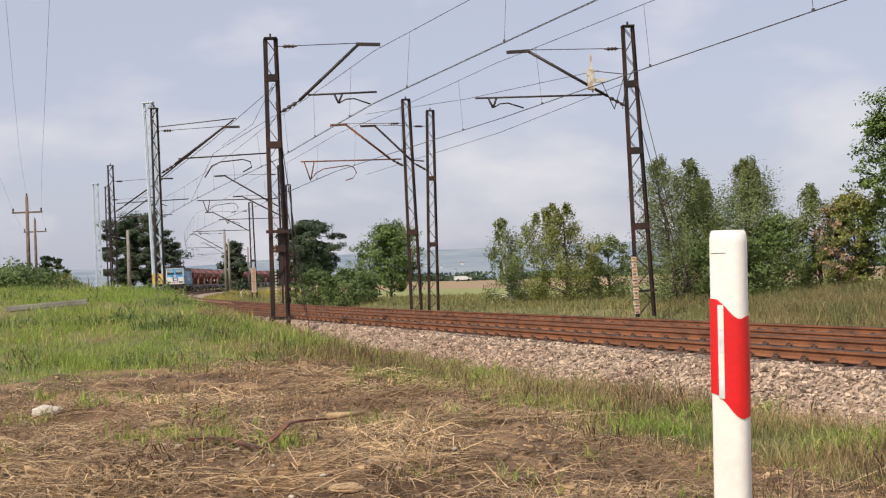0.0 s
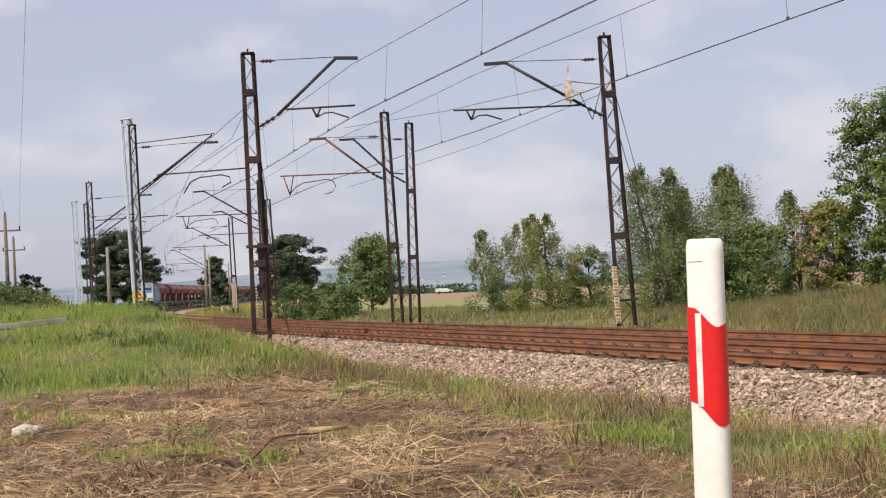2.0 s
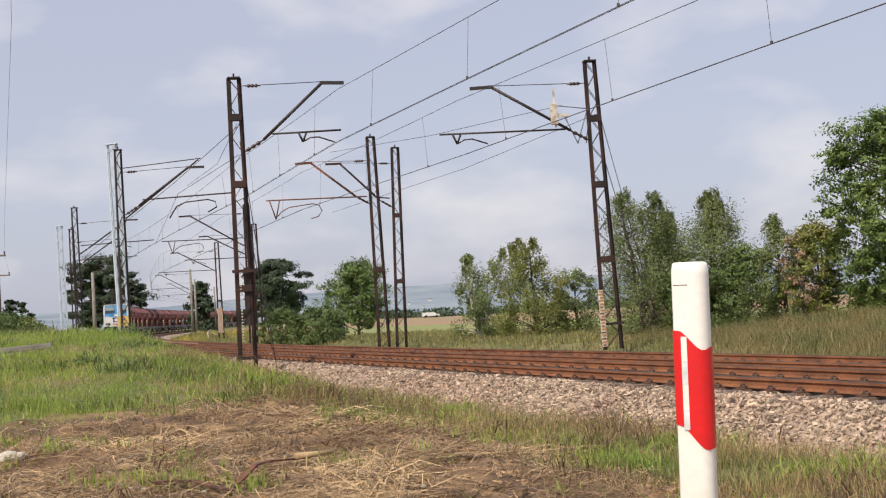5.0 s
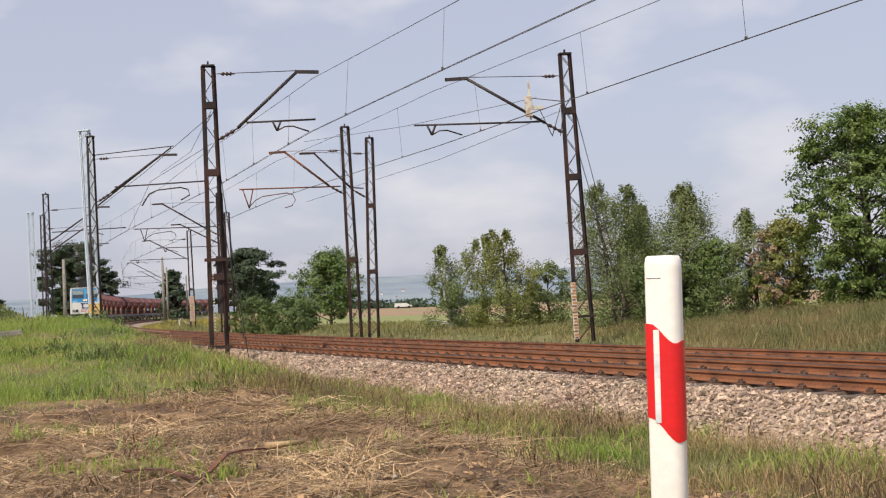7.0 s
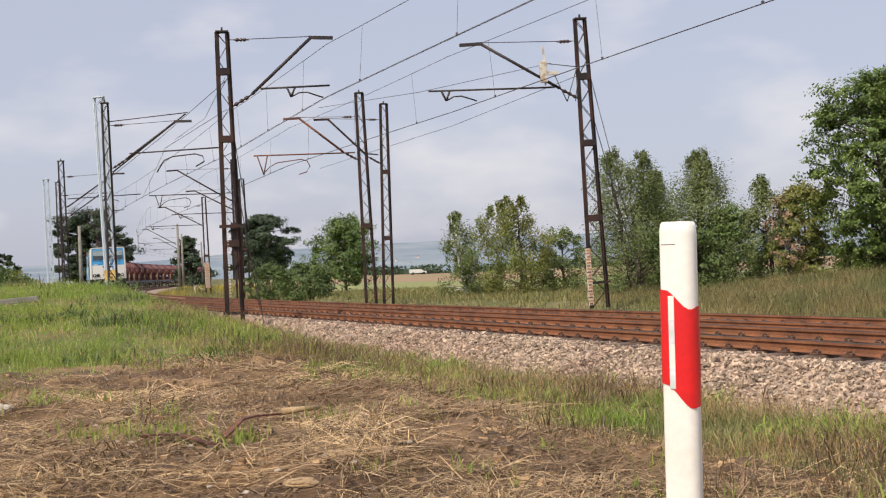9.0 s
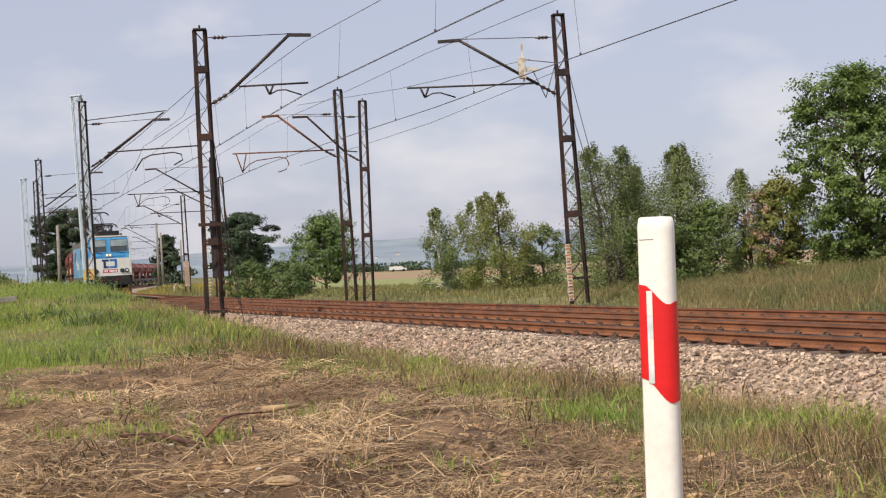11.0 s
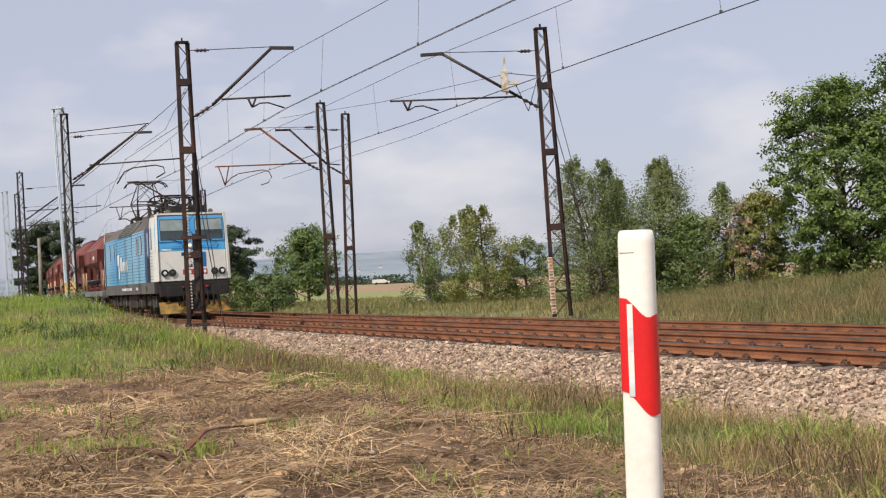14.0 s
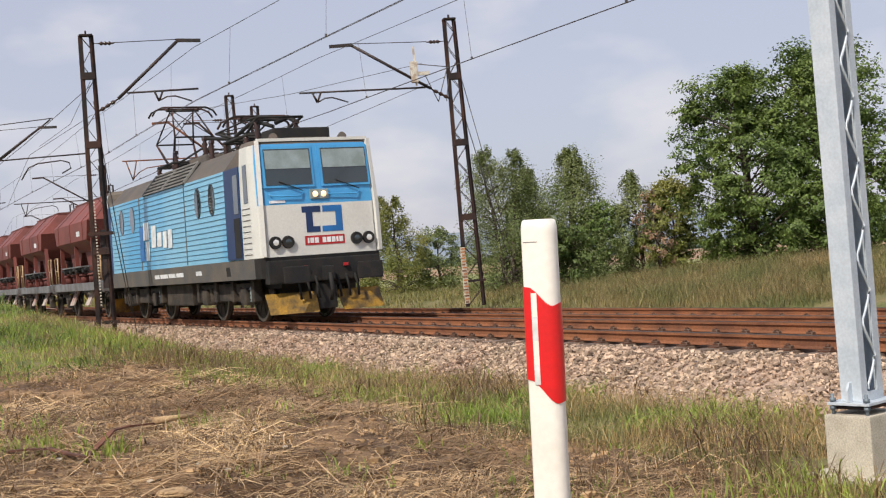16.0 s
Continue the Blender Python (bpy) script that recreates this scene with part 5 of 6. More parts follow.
def pantograph(parent, x, raised):
    """Diamond current collector: base frame, two pairs of lower and upper arms, and a head with two strips."""
    z0 = 4.55
    head = 6.25 if raised else 5.10
    knee, knee_z = (1.05, z0 + 0.72) if raised else (1.70, z0 + 0.34)
    lab = "raised current collector" if raised else "folded current collector"
    bm = bmesh.new()
    for y in (-0.60, 0.60):
        add_tube(bm, [(x - 0.95, y, z0), (x + 0.95, y, z0)], 0.045, 6)
    for dx in (-0.95, -0.3, 0.3, 0.95):
        add_tube(bm, [(x + dx, -0.60, z0), (x + dx, 0.60, z0)], 0.040, 6)
    add_tube(bm, [(x - 0.7, 0.15, z0 + 0.06), (x + 0.7, 0.15, z0 + 0.06)], [0.09, 0.09], 8)
    base = part("pantograph", bm, BLACK, parent, lab)
    for e in (-1, 1):
        for y in (-0.5, 0.5):
            bm = bmesh.new()
            add_tube(bm, [(x + e * 0.28, y * 0.9, z0 + 0.03), (x + e * knee, y * 1.15, knee_z)], [0.045, 0.032], 6)
            add_tube(bm, [(x + e * knee, y * 1.15, knee_z), (x + e * 0.14, y * 0.7, head - 0.10)], [0.028, 0.022], 6)
            part("collector_arm", bm, RUST if raised else BLACK, base)
        bm = bmesh.new()
        add_tube(bm, [(x + e * knee, -0.58, knee_z), (x + e * knee, 0.58, knee_z)], 0.028, 6)
        add_tube(bm, [(x + e * knee, -0.58, knee_z), (x + e * 0.14, 0.35, head - 0.10)], 0.014, 5)
        add_tube(bm, [(x + e * knee, 0.58, knee_z), (x + e * 0.14, -0.35, head - 0.10)], 0.014, 5)
        part("collector_brace", bm, BLACK, base)
        bm = bmesh.new()
        pts = [(-0.98, -0.26), (-0.88, -0.10), (-0.66, 0.0), (0.66, 0.0), (0.88, -0.10), (0.98, -0.26)]
        add_tube(bm, [(x + e * 0.22, p, head + q) for p, q in pts], 0.030, 6)
        for y in (-0.45, 0.45):
            add_bar(bm, (x, y, head - 0.05), (x + e * 0.22, y, head - 0.01), 0.035)
        part("collector_strip", bm, RUST, base)
    bm = bmesh.new()
    add_tube(bm, [(x, -0.5, head - 0.08), (x, 0.5, head - 0.08)], 0.03, 6)
    part("collector_head", bm, BLACK, base)
    for dx in (-0.85, 0.85):
        for y in (-0.60, 0.60):
            bm = bmesh.new()
            add_tube(bm, [(x + dx, y, 4.14 + 0.042 * i) for i in range(10)], [0.05 if i % 2 else 0.095 for i in range(10)], 8)
            part("roof_insulator", bm, PORCELAIN, parent)


def locomotive():
    ob = empty("locomotive", "blue and white electric locomotive with a raised current collector", "locomotive")
    bm = bmesh.new()
    loops = [plan_loop(L, W, z) for z, L, W in LEVELS]
    rings = add_loft(bm, loops)
    bm.faces.ensure_lookup_table()
    for f in bm.faces:
        c = f.calc_center_median()
        L, W = level(min(4.1, max(1.05, c.z)))
        if c.z > 4.05:
            f.material_index = 4
        elif c.z < 1.48:
            f.material_index = 5 if c.x > L - 0.3 else 3
        elif abs(c.x) > L - 0.12 and abs(c.y) < W - 0.12:
            f.material_index = 1 if c.z > 2.64 else 2
        elif c.x > 6.65 or c.x < -6.9:
            f.material_index = 2
        elif c.z > 3.62:
            f.material_index = 4
        else:
            f.material_index = 0
    part("body", bm, [LOCO_SIDE, LOCO_BLUE, LOCO_WHITE, LOCO_GREY, LOCO_ROOF, BLACK], ob)
    # roof: sloping shoulders and a flat middle
    bm = bmesh.new()
    sec = [(-1.45, 3.62), (-0.98, 4.16), (-0.5, 4.26), (0.5, 4.26), (0.98, 4.16), (1.45, 3.62)]
    add_loft(bm, [[(x, y * k, 3.62 + (z - 3.62) * kz) for y, z in sec] for x, k, kz in ((-7.3, 0.9, 0.72), (-6.7, 1.008, 1.0), (5.6, 1.008, 1.0), (6.2, 0.93, 1.0), (7.35, 0.86, 0.90))])
    part("roof", bm, LOCO_ROOF, ob)
    bm = bmesh.new()
    add_bar(bm, (7.58, -1.33, 4.115), (7.58, 1.33, 4.115), 0.09, 0.07)
    for sgn in (-1, 1):
        add_bar(bm, (7.79, sgn * 1.40, 1.5), (7.76, sgn * 1.39, 2.64), 0.10, 0.08)
        add_bar(bm, (7.76, sgn * 1.39, 2.64), (7.60, sgn * 1.34, 4.10), 0.10, 0.08)
    part("front_trim", bm, LOCO_WHITE, ob, "white edging round the cab front")
    # windscreens
    for a, b in ((-1.29, -0.08), (0.08, 1.29)):
        fr = panel("windscreen", ob, [face_pt(a, 3.02), face_pt(b, 3.02), face_pt(b * 0.99, 3.96), face_pt(a * 0.99, 3.96)], LOCO_BLUE, 0.03)
        q = 0.055
        panel("pane", fr, [face_pt(a + q, 3.08, 0.028), face_pt(b - q, 3.08, 0.028), face_pt(b - q, 3.90, 0.028), face_pt(a + q, 3.90, 0.028)], GLASS_DARK, 0.012)
        panel("sun_blind", fr, [face_pt(a + q + 0.02, 3.45, 0.040), face_pt(b - q - 0.02, 3.45, 0.040), face_pt(b - q - 0.02, 3.87, 0.040), face_pt(a + q + 0.02, 3.87, 0.040)], BLIND, 0.004)
        bm = bmesh.new()
        add_tube(bm, [face_pt((a + b) / 2 + 0.3, 2.94, 0.05), face_pt((a + b) / 2 - 0.25, 3.16, 0.06)], 0.012, 5)
        part("wiper", bm, BLACK, ob)
        bm = bmesh.new()
        add_tube(bm, [face_pt(a + 0.1, 2.90, 0.02), face_pt(a + 0.14, 2.84, 0.06), face_pt(b - 0.4, 2.82, 0.06), face_pt(b - 0.3, 2.88, 0.02)], 0.016, 6)
        part("grab_rail", bm, LOCO_BLUE, ob)
    # lamps
    box = bmesh.new()
    add_box(box, (0.06, 0.44, 0.22), face_pt(0, 2.85, 0.02), bevel=0.02)
    lampbox = part("top_lamp_box", box, BLIND, ob)
    for y in (-0.10, 0.10):
        bm = bmesh.new()
        bmesh.ops.create_uvsphere(bm, u_segments=14, v_segments=8, radius=0.072, matrix=Matrix.Translation(face_pt(y, 2.85, 0.03)))
        part("lamp", bm, LAMP_WARM, lampbox, "lit warm headlamp")
    for y in (-1.13, -0.83, 0.83, 1.13):
        bm = bmesh.new()
        bmesh.ops.create_cone(bm, cap_ends=True, segments=20, radius1=0.145, radius2=0.135, depth=0.07, matrix=Matrix.Translation(face_pt(y, 1.80, 0.03)) @ Matrix.Rotation(math.pi / 2, 4, "Y"))
        rim = part("headlight", bm, BLACK, ob)
        bm = bmesh.new()
        bmesh.ops.create_uvsphere(bm, u_segments=14, v_segments=8, radius=0.10, matrix=Matrix.Translation(face_pt(y, 1.80, 0.03)) @ Matrix.Diagonal((0.5, 1, 1, 1)))
        part("lens", bm, LAMP_CLEAR if abs(y) > 1 else GLASS_DARK, rim)
    # emblem of two bracket shapes and the number plate with its bars
    def mark(name, y0, y1, z0, z1, mat, lab=""):
        return panel(name, ob, [face_pt(y0, z0), face_pt(y1, z0), face_pt(y1, z1), face_pt(y0, z1)], mat, 0.008, lab)
    mark("emblem", -0.45, 0.0, 2.44, 2.58, LOCO_NAVY, "navy bracket shape of the emblem")
    mark("emblem", -0.36, -0.20, 2.12, 2.44, LOCO_NAVY)
    mark("emblem", -0.36, -0.03, 1.99, 2.12, LOCO_NAVY)
    mark("emblem", 0.05, 0.52, 2.44, 2.58, LOGO_BLUE, "blue bracket shape of the emblem")
    mark("emblem", 0.36, 0.52, 2.12, 2.44, LOGO_BLUE)
    mark("emblem", 0.02, 0.52, 1.99, 2.12, LOGO_BLUE)
    mark("number_plate", -0.42, 0.54, 1.70, 1.91, PLATE_RED, "red plate with white bars")
    y = -0.36
    for w in (0.04, 0.09, 0.09, 0, 0.09, 0.09, 0.09, 0.05, 0.09):
        if w:
            panel("plate_bar", ob, [face_pt(y, 1.745, 0.008), face_pt(y + w, 1.745, 0.008), face_pt(y + w, 1.865, 0.008), face_pt(y, 1.865, 0.008)], WHITE_MARK, 0.004)
        y += (w or 0.05) + 0.022
    mark("inscription_bar", -1.2, -0.82, 2.68, 2.74, WHITE_MARK)
    # side: door, windows, ribs, lettering bars
    for sgn in (1, -1):
        def sp(x, z, out=0.0):
            px, py, pz = side_pt(x, z, out)
            return (px, py * sgn, pz)
        order = (lambda c: c) if sgn == 1 else (lambda c: c[::-1])
        door = panel("cab_door", ob, order([sp(5.52, 1.50), sp(6.63, 1.50), sp(6.63, 3.62), sp(5.52, 3.62)]), LOCO_NAVY, 0.03, "dark navy cab door")
        panel("door_window", door, order([sp(6.22, 2.55, 0.03), sp(6.56, 2.55, 0.03), sp(6.56, 3.45, 0.03), sp(6.22, 3.45, 0.03)]), GLASS_DARK, 0.008)
        # no hollow is cut: a black plate gives the shade of the door's recess
        panel("door_recess_shade", door, order([sp(6.16, 1.53, 0.03), sp(6.60, 1.53, 0.03), sp(6.60, 2.45, 0.03), sp(6.16, 2.45, 0.03)]), BLACK, 0.006)
        panel("cab_side_window", ob, order([sp(6.90, 2.75), sp(7.18, 2.75), sp(7.16, 3.62), sp(6.90, 3.62)]), GLASS_DARK, 0.012)
        panel("rear_cab_door", ob, order([sp(-7.15, 1.45), sp(-6.70, 1.45), sp(-6.70, 3.60), sp(-7.15, 3.60)]), LOCO_NAVY, 0.012)
        for x in (-5.2, -3.8, 3.2, 4.4):
            bm = bmesh.new()
            c = sp(x, 3.02, 0.006)
            bmesh.ops.create_cone(bm, cap_ends=True, segments=24, radius1=0.30, radius2=0.29, depth=0.03, matrix=Matrix.Translation(c) @ Matrix.Rotation(math.pi / 2, 4, "X") @ Matrix.Diagonal((0.85, 1.35, 1, 1)))
            part("oval_window", bm, GLASS_DARK, ob)
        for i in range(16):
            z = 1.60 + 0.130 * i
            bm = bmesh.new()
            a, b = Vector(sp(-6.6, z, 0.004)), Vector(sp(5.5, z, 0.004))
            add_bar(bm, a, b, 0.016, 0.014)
            part("side_rib", bm, RIB_SHADE_BLUE, ob)
            bm = bmesh.new()
            add_bar(bm, sp(6.72, z - 0.02, 0.004), sp(7.28, z - 0.02, 0.004), 0.016, 0.014)
            if i < 9:
                part("cab_rib", bm, LOCO_GREY, ob)
            else:
                bm.free()
        for x in (-2.9, 1.95):
            bm = bmesh.new()
            add_bar(bm, sp(x, 1.5, 0.004), sp(x, 3.62, 0.004), 0.05, 0.02)
            part("panel_seam", bm, LOCO_GREY, ob)
        for x0, x1, z0, z1, m in ((-3.0, -2.5, 1.75, 2.75, LOGO_BLUE), (-2.5, -1.9, 2.35, 2.85, WHITE_MARK), (-2.3, -1.9, 1.75, 2.30, WHITE_MARK), (-1.6, -1.1, 2.10, 2.72, WHITE_MARK), (-0.95, -0.5, 2.10, 2.50, WHITE_MARK), (-0.35, 0.05, 2.05, 2.50, WHITE_MARK), (0.2, 0.6, 2.02, 2.52, WHITE_MARK)):
            panel("lettering_bar", ob, order([sp(x0, z0, 0.02), sp(x1, z0, 0.02), sp(x1 + 0.05, z1, 0.02), sp(x0 + 0.05, z1, 0.02)]), m, 0.005)
        for x0, x1 in ((-1.6, -1.1), (-1.0, -0.2), (-0.1, 0.6), (0.7, 1.4), (2.6, 3.1)):
            panel("inscription_bar", ob, order([sp(x0, 1.20, 0.002), sp(x1, 1.20, 0.002), sp(x1, 1.31, 0.002), sp(x0, 1.31, 0.002)]), WHITE_MARK, 0.004)
        # flat black plate painted in for the dark of the step opening
        panel("step_recess_shade", ob, order([sp(5.2, 1.12, 0.002), sp(5.5, 1.12, 0.002), sp(5.5, 1.34, 0.002), sp(5.2, 1.34, 0.002)]), BLACK, 0.004)
        # louvres on the roof's shoulder
        grille = panel("roof_grille", ob, order([(-2.3, sgn * -1.47, 3.62), (2.1, sgn * -1.47, 3.62), (2.1, sgn * -1.01, 4.16), (-2.3, sgn * -1.01, 4.16)]), BLACK, 0.03)
        for i in range(6):
            f = i / 5
            bm = bmesh.new()
            y, z = -1.51 + 0.46 * f, 3.65 + 0.54 * f
            add_bar(bm, (-2.3, sgn * y, z), (2.1, sgn * y, z), 0.04, 0.04)
            part("louvre", bm, LOUVRE, grille)
        for x in (-2.3, -0.1, 2.1):
            bm = bmesh.new()
            add_bar(bm, (x, sgn * -1.51, 3.64), (x, sgn * -1.05, 4.19), 0.07, 0.06)
            part("grille_bar", bm, LOUVRE, grille)
    # buffer beams, buffers, ploughs, couplings
    for e in (1, -1):
        bm = bmesh.new()
        add_box(bm, (0.30, 2.7, 0.52), (e * 7.72, 0, 1.14), bevel=0.03)
        part("buffer_beam", bm, BLACK, ob)
        for y in (-0.875, 0.875):
            bm = bmesh.new()
            add_tube(bm, [(e * 7.8, y, 1.06), (e * 8.15, y, 1.06)], 0.12, 12)
            add_tube(bm, [(e * 8.1, y, 1.06), (e * 8.33, y, 1.06)], 0.085, 12)
            add_box(bm, (0.05, 0.62, 0.38), (e * 8.36, y, 1.06), bevel=0.03)
            part("buffer", bm, BLACK, ob)
            bm = bmesh.new()
            s = 1 if y > 0 else -1
            add_loft(bm, [[(e * x, s * yy, z) for x, yy, z in ((7.75 + o, 0.25, 0.66), (8.05 + o, 0.30, 0.20), (7.85 + o, 1.38, 0.20), (7.55 + o, 1.38, 0.66))] for o in (0.0, 0.04)])
            part("snow_plough", bm, YELLOW, ob, "dirty yellow rail guard plate")
            bm = bmesh.new()
            for k in range(3):
                add_tube(bm, [(e * 7.85, y * (0.3 + 0.25 * k), 1.0), (e * 8.0, y * (0.3 + 0.25 * k), 0.75), (e * 7.92, y * (0.3 + 0.25 * k) + 0.05, 0.5)], 0.03, 6)
            part("air_hose", bm, RUBBER, ob)
            bm = bmesh.new()
            add_box(bm, (0.08, 0.10, 0.07), (e * 7.9, y * 0.55, 1.22), bevel=0.01)
            part("hose_tap", bm, PLATE_RED, ob)
        bm = bmesh.new()
        add_box(bm, (0.35, 0.20, 0.32), (e * 7.95, 0, 1.05), bevel=0.03)
        add_tube(bm, [(e * 8.1, 0, 1.05), (e * 8.2, 0, 0.7), (e * 8.1, 0, 0.45)], 0.05, 8)
        add_box(bm, (0.25, 0.5, 0.6), (e * 7.7, 0, 0.55), bevel=0.03)
        part("coupling", bm, BLACK, ob)
    # bogies
    data = None
    for bx in (-4.15, 4.15):
        for y in (-1.12, 1.12):
            bm = bmesh.new()
            add_box(bm, (4.6, 0.16, 0.24), (bx, y, 0.82), bevel=0.04)
            add_box(bm, (1.5, 0.16, 0.30), (bx, y, 0.66), bevel=0.06)
            part("bogie_frame", bm, UNDER, ob)
            for dx in (-1.6, 1.6):
                bm = bmesh.new()
                add_box(bm, (0.42, 0.26, 0.40), (bx + dx, y * 1.04, 0.62), bevel=0.05)
                part("axle_box", bm, UNDER, ob)
                for k in (-0.42, 0.42):
                    bm = bmesh.new()
                    add_tube(bm, [(bx + dx + k, y * 1.05, 0.5 + 0.05 * i) for i in range(8)], [0.07 if i % 2 else 0.10 for i in range(8)], 8)
                    part("coil_spring", bm, BLIND if k > 0 and dx > 0 else UNDER, ob)
            for dx in (-2.25, -0.7, 0.7, 2.25):
                bm = bmesh.new()
                add_box(bm, (0.22, 0.20, 0.5), (bx + dx, y * 1.05, 0.75), bevel=0.03)
                add_tube(bm, [(bx + dx, y * 1.08, 0.95), (bx + dx, y * 1.08, 0.45)], 0.05, 8)
                part("damper", bm, UNDER, ob)
        for dx in (-1.6, 1.6):
            for near in (True, False):
                data = wheel(ob, bx + dx, near, 0.625, data)
    bm = bmesh.new()
    add_box(bm, (2.6, 2.5, 0.60), (0, 0, 0.72), bevel=0.05)
    part("equipment_case", bm, UNDER, ob)
    # black boxes added inside the bogies to stand in for the shade between wheels
    for bx in (-4.15, 4.15):
        bm = bmesh.new()
        add_box(bm, (4.7, 1.3, 0.5), (bx, 0, 0.62), bevel=0.06)
        part("bogie_dark_fill", bm, BLACK, ob)
    bm = bmesh.new()
    add_box(bm, (15.0, 1.9, 0.35), (0, 0, 0.95))
    part("underframe", bm, BLACK, ob)
    # roof gear
    pantograph(ob, -2.8, True)
    pantograph(ob, 3.9, False)
    bm = bmesh.new()
    add_box(bm, (0.9, 1.4, 0.30), (6.15, 0.15, 4.36), bevel=0.04)
    part("cooling_unit", bm, BLACK, ob, "black box on the cab roof")
    bm = bmesh.new()
    for k in range(5):
        add_tube(bm, [(-2.5 + k * 1.4, 0.3, 4.25), (-2.5 + k * 1.4, 0.3, 4.62)], 0.05, 8)
    add_tube(bm, [(-3.5, 0.3, 4.62), (3.5, 0.3, 4.62)], 0.025, 6)
    add_tube(bm, [(-2.0, -0.5, 4.5), (0.0, -0.3, 4.75), (1.6, 0.1, 4.5)], 0.03, 6)
    part("roof_busbar", bm, BLACK, ob)
    for x, y, h in ((-1.9, -0.55, 0.62), (-0.9, 0.35, 0.45), (0.9, -0.5, 0.70), (1.9, 0.2, 0.55), (2.0, -0.65, 0.48), (5.3, -0.5, 0.60), (5.45, 0.45, 0.55)):
        bm = bmesh.new()
        add_tube(bm, [(x, y, 4.20 + h * i / 10) for i in range(11)], [0.05 if i % 2 else 0.09 for i in range(11)], 8)
        add_box(bm, (0.22, 0.10, 0.08), (x, y, 4.22 + h))
        part("roof_insulator", bm, PORCELAIN, ob)
    bm = bmesh.new()
    add_tube(bm, [(0.9, -0.5, 4.92), (1.9, 0.2, 4.77), (3.0, -0.3, 4.72), (4.4, -0.35, 4.88), (5.3, -0.5, 4.82), (5.9, -0.3, 4.62)], 0.05, 8)
    add_tube(bm, [(5.45, 0.45, 4.78), (4.8, 0.5, 4.98), (4.3, 0.35, 4.90)], 0.06, 8)
    part("roof_cable", bm, BLACK, ob, "thick black roof cable")
    bm = bmesh.new()
    add_box(bm, (1.6, 1.3, 0.22), (0.6, 0, 4.34), bevel=0.05)
    part("roof_hatch", bm, LOCO_ROOF, ob)
    bm = bmesh.new()
    add_tube(bm, [(6.9, -0.8, 4.12), (7.25, -0.8, 4.22)], [0.07, 0.1], 10)
    part("horn", bm, LOCO_ROOF, ob)
    bm = bmesh.new()
    add_tube(bm, [(6.9, 0.9, 4.12), (7.25, 0.9, 4.22)], [0.07, 0.1], 10)
    part("horn", bm, LOCO_ROOF, ob)
    return ob


# ---- hopper wagons ----
HOPPER_RED = material("oxide_red_paint", (0.205, 0.055, 0.043), 0.6, 0, (0.14, 0.042, 0.034), 0.7, 18, speckle=0.12, per_object=0.10)
HOPPER_DARK = material("dull_red_brown_paint", (0.15, 0.040, 0.032), 0.7, 0, (0.09, 0.030, 0.025), 1.2, 18, speckle=0.15)
RAIL_CREAM = material("faded_cream_handrail", (0.52, 0.36, 0.20), 0.6, 0, (0.40, 0.26, 0.15), 3, 30)
CHUTE_PALE = material("dusty_pale_steel", (0.45, 0.40, 0.36), 0.7, 0, (0.30, 0.17, 0.14), 2, 20)
FRAME_GREY = material("grey_wagon_frame", (0.19, 0.20, 0.21), 0.7, 0, (0.11, 0.10, 0.10), 1.5, 20)


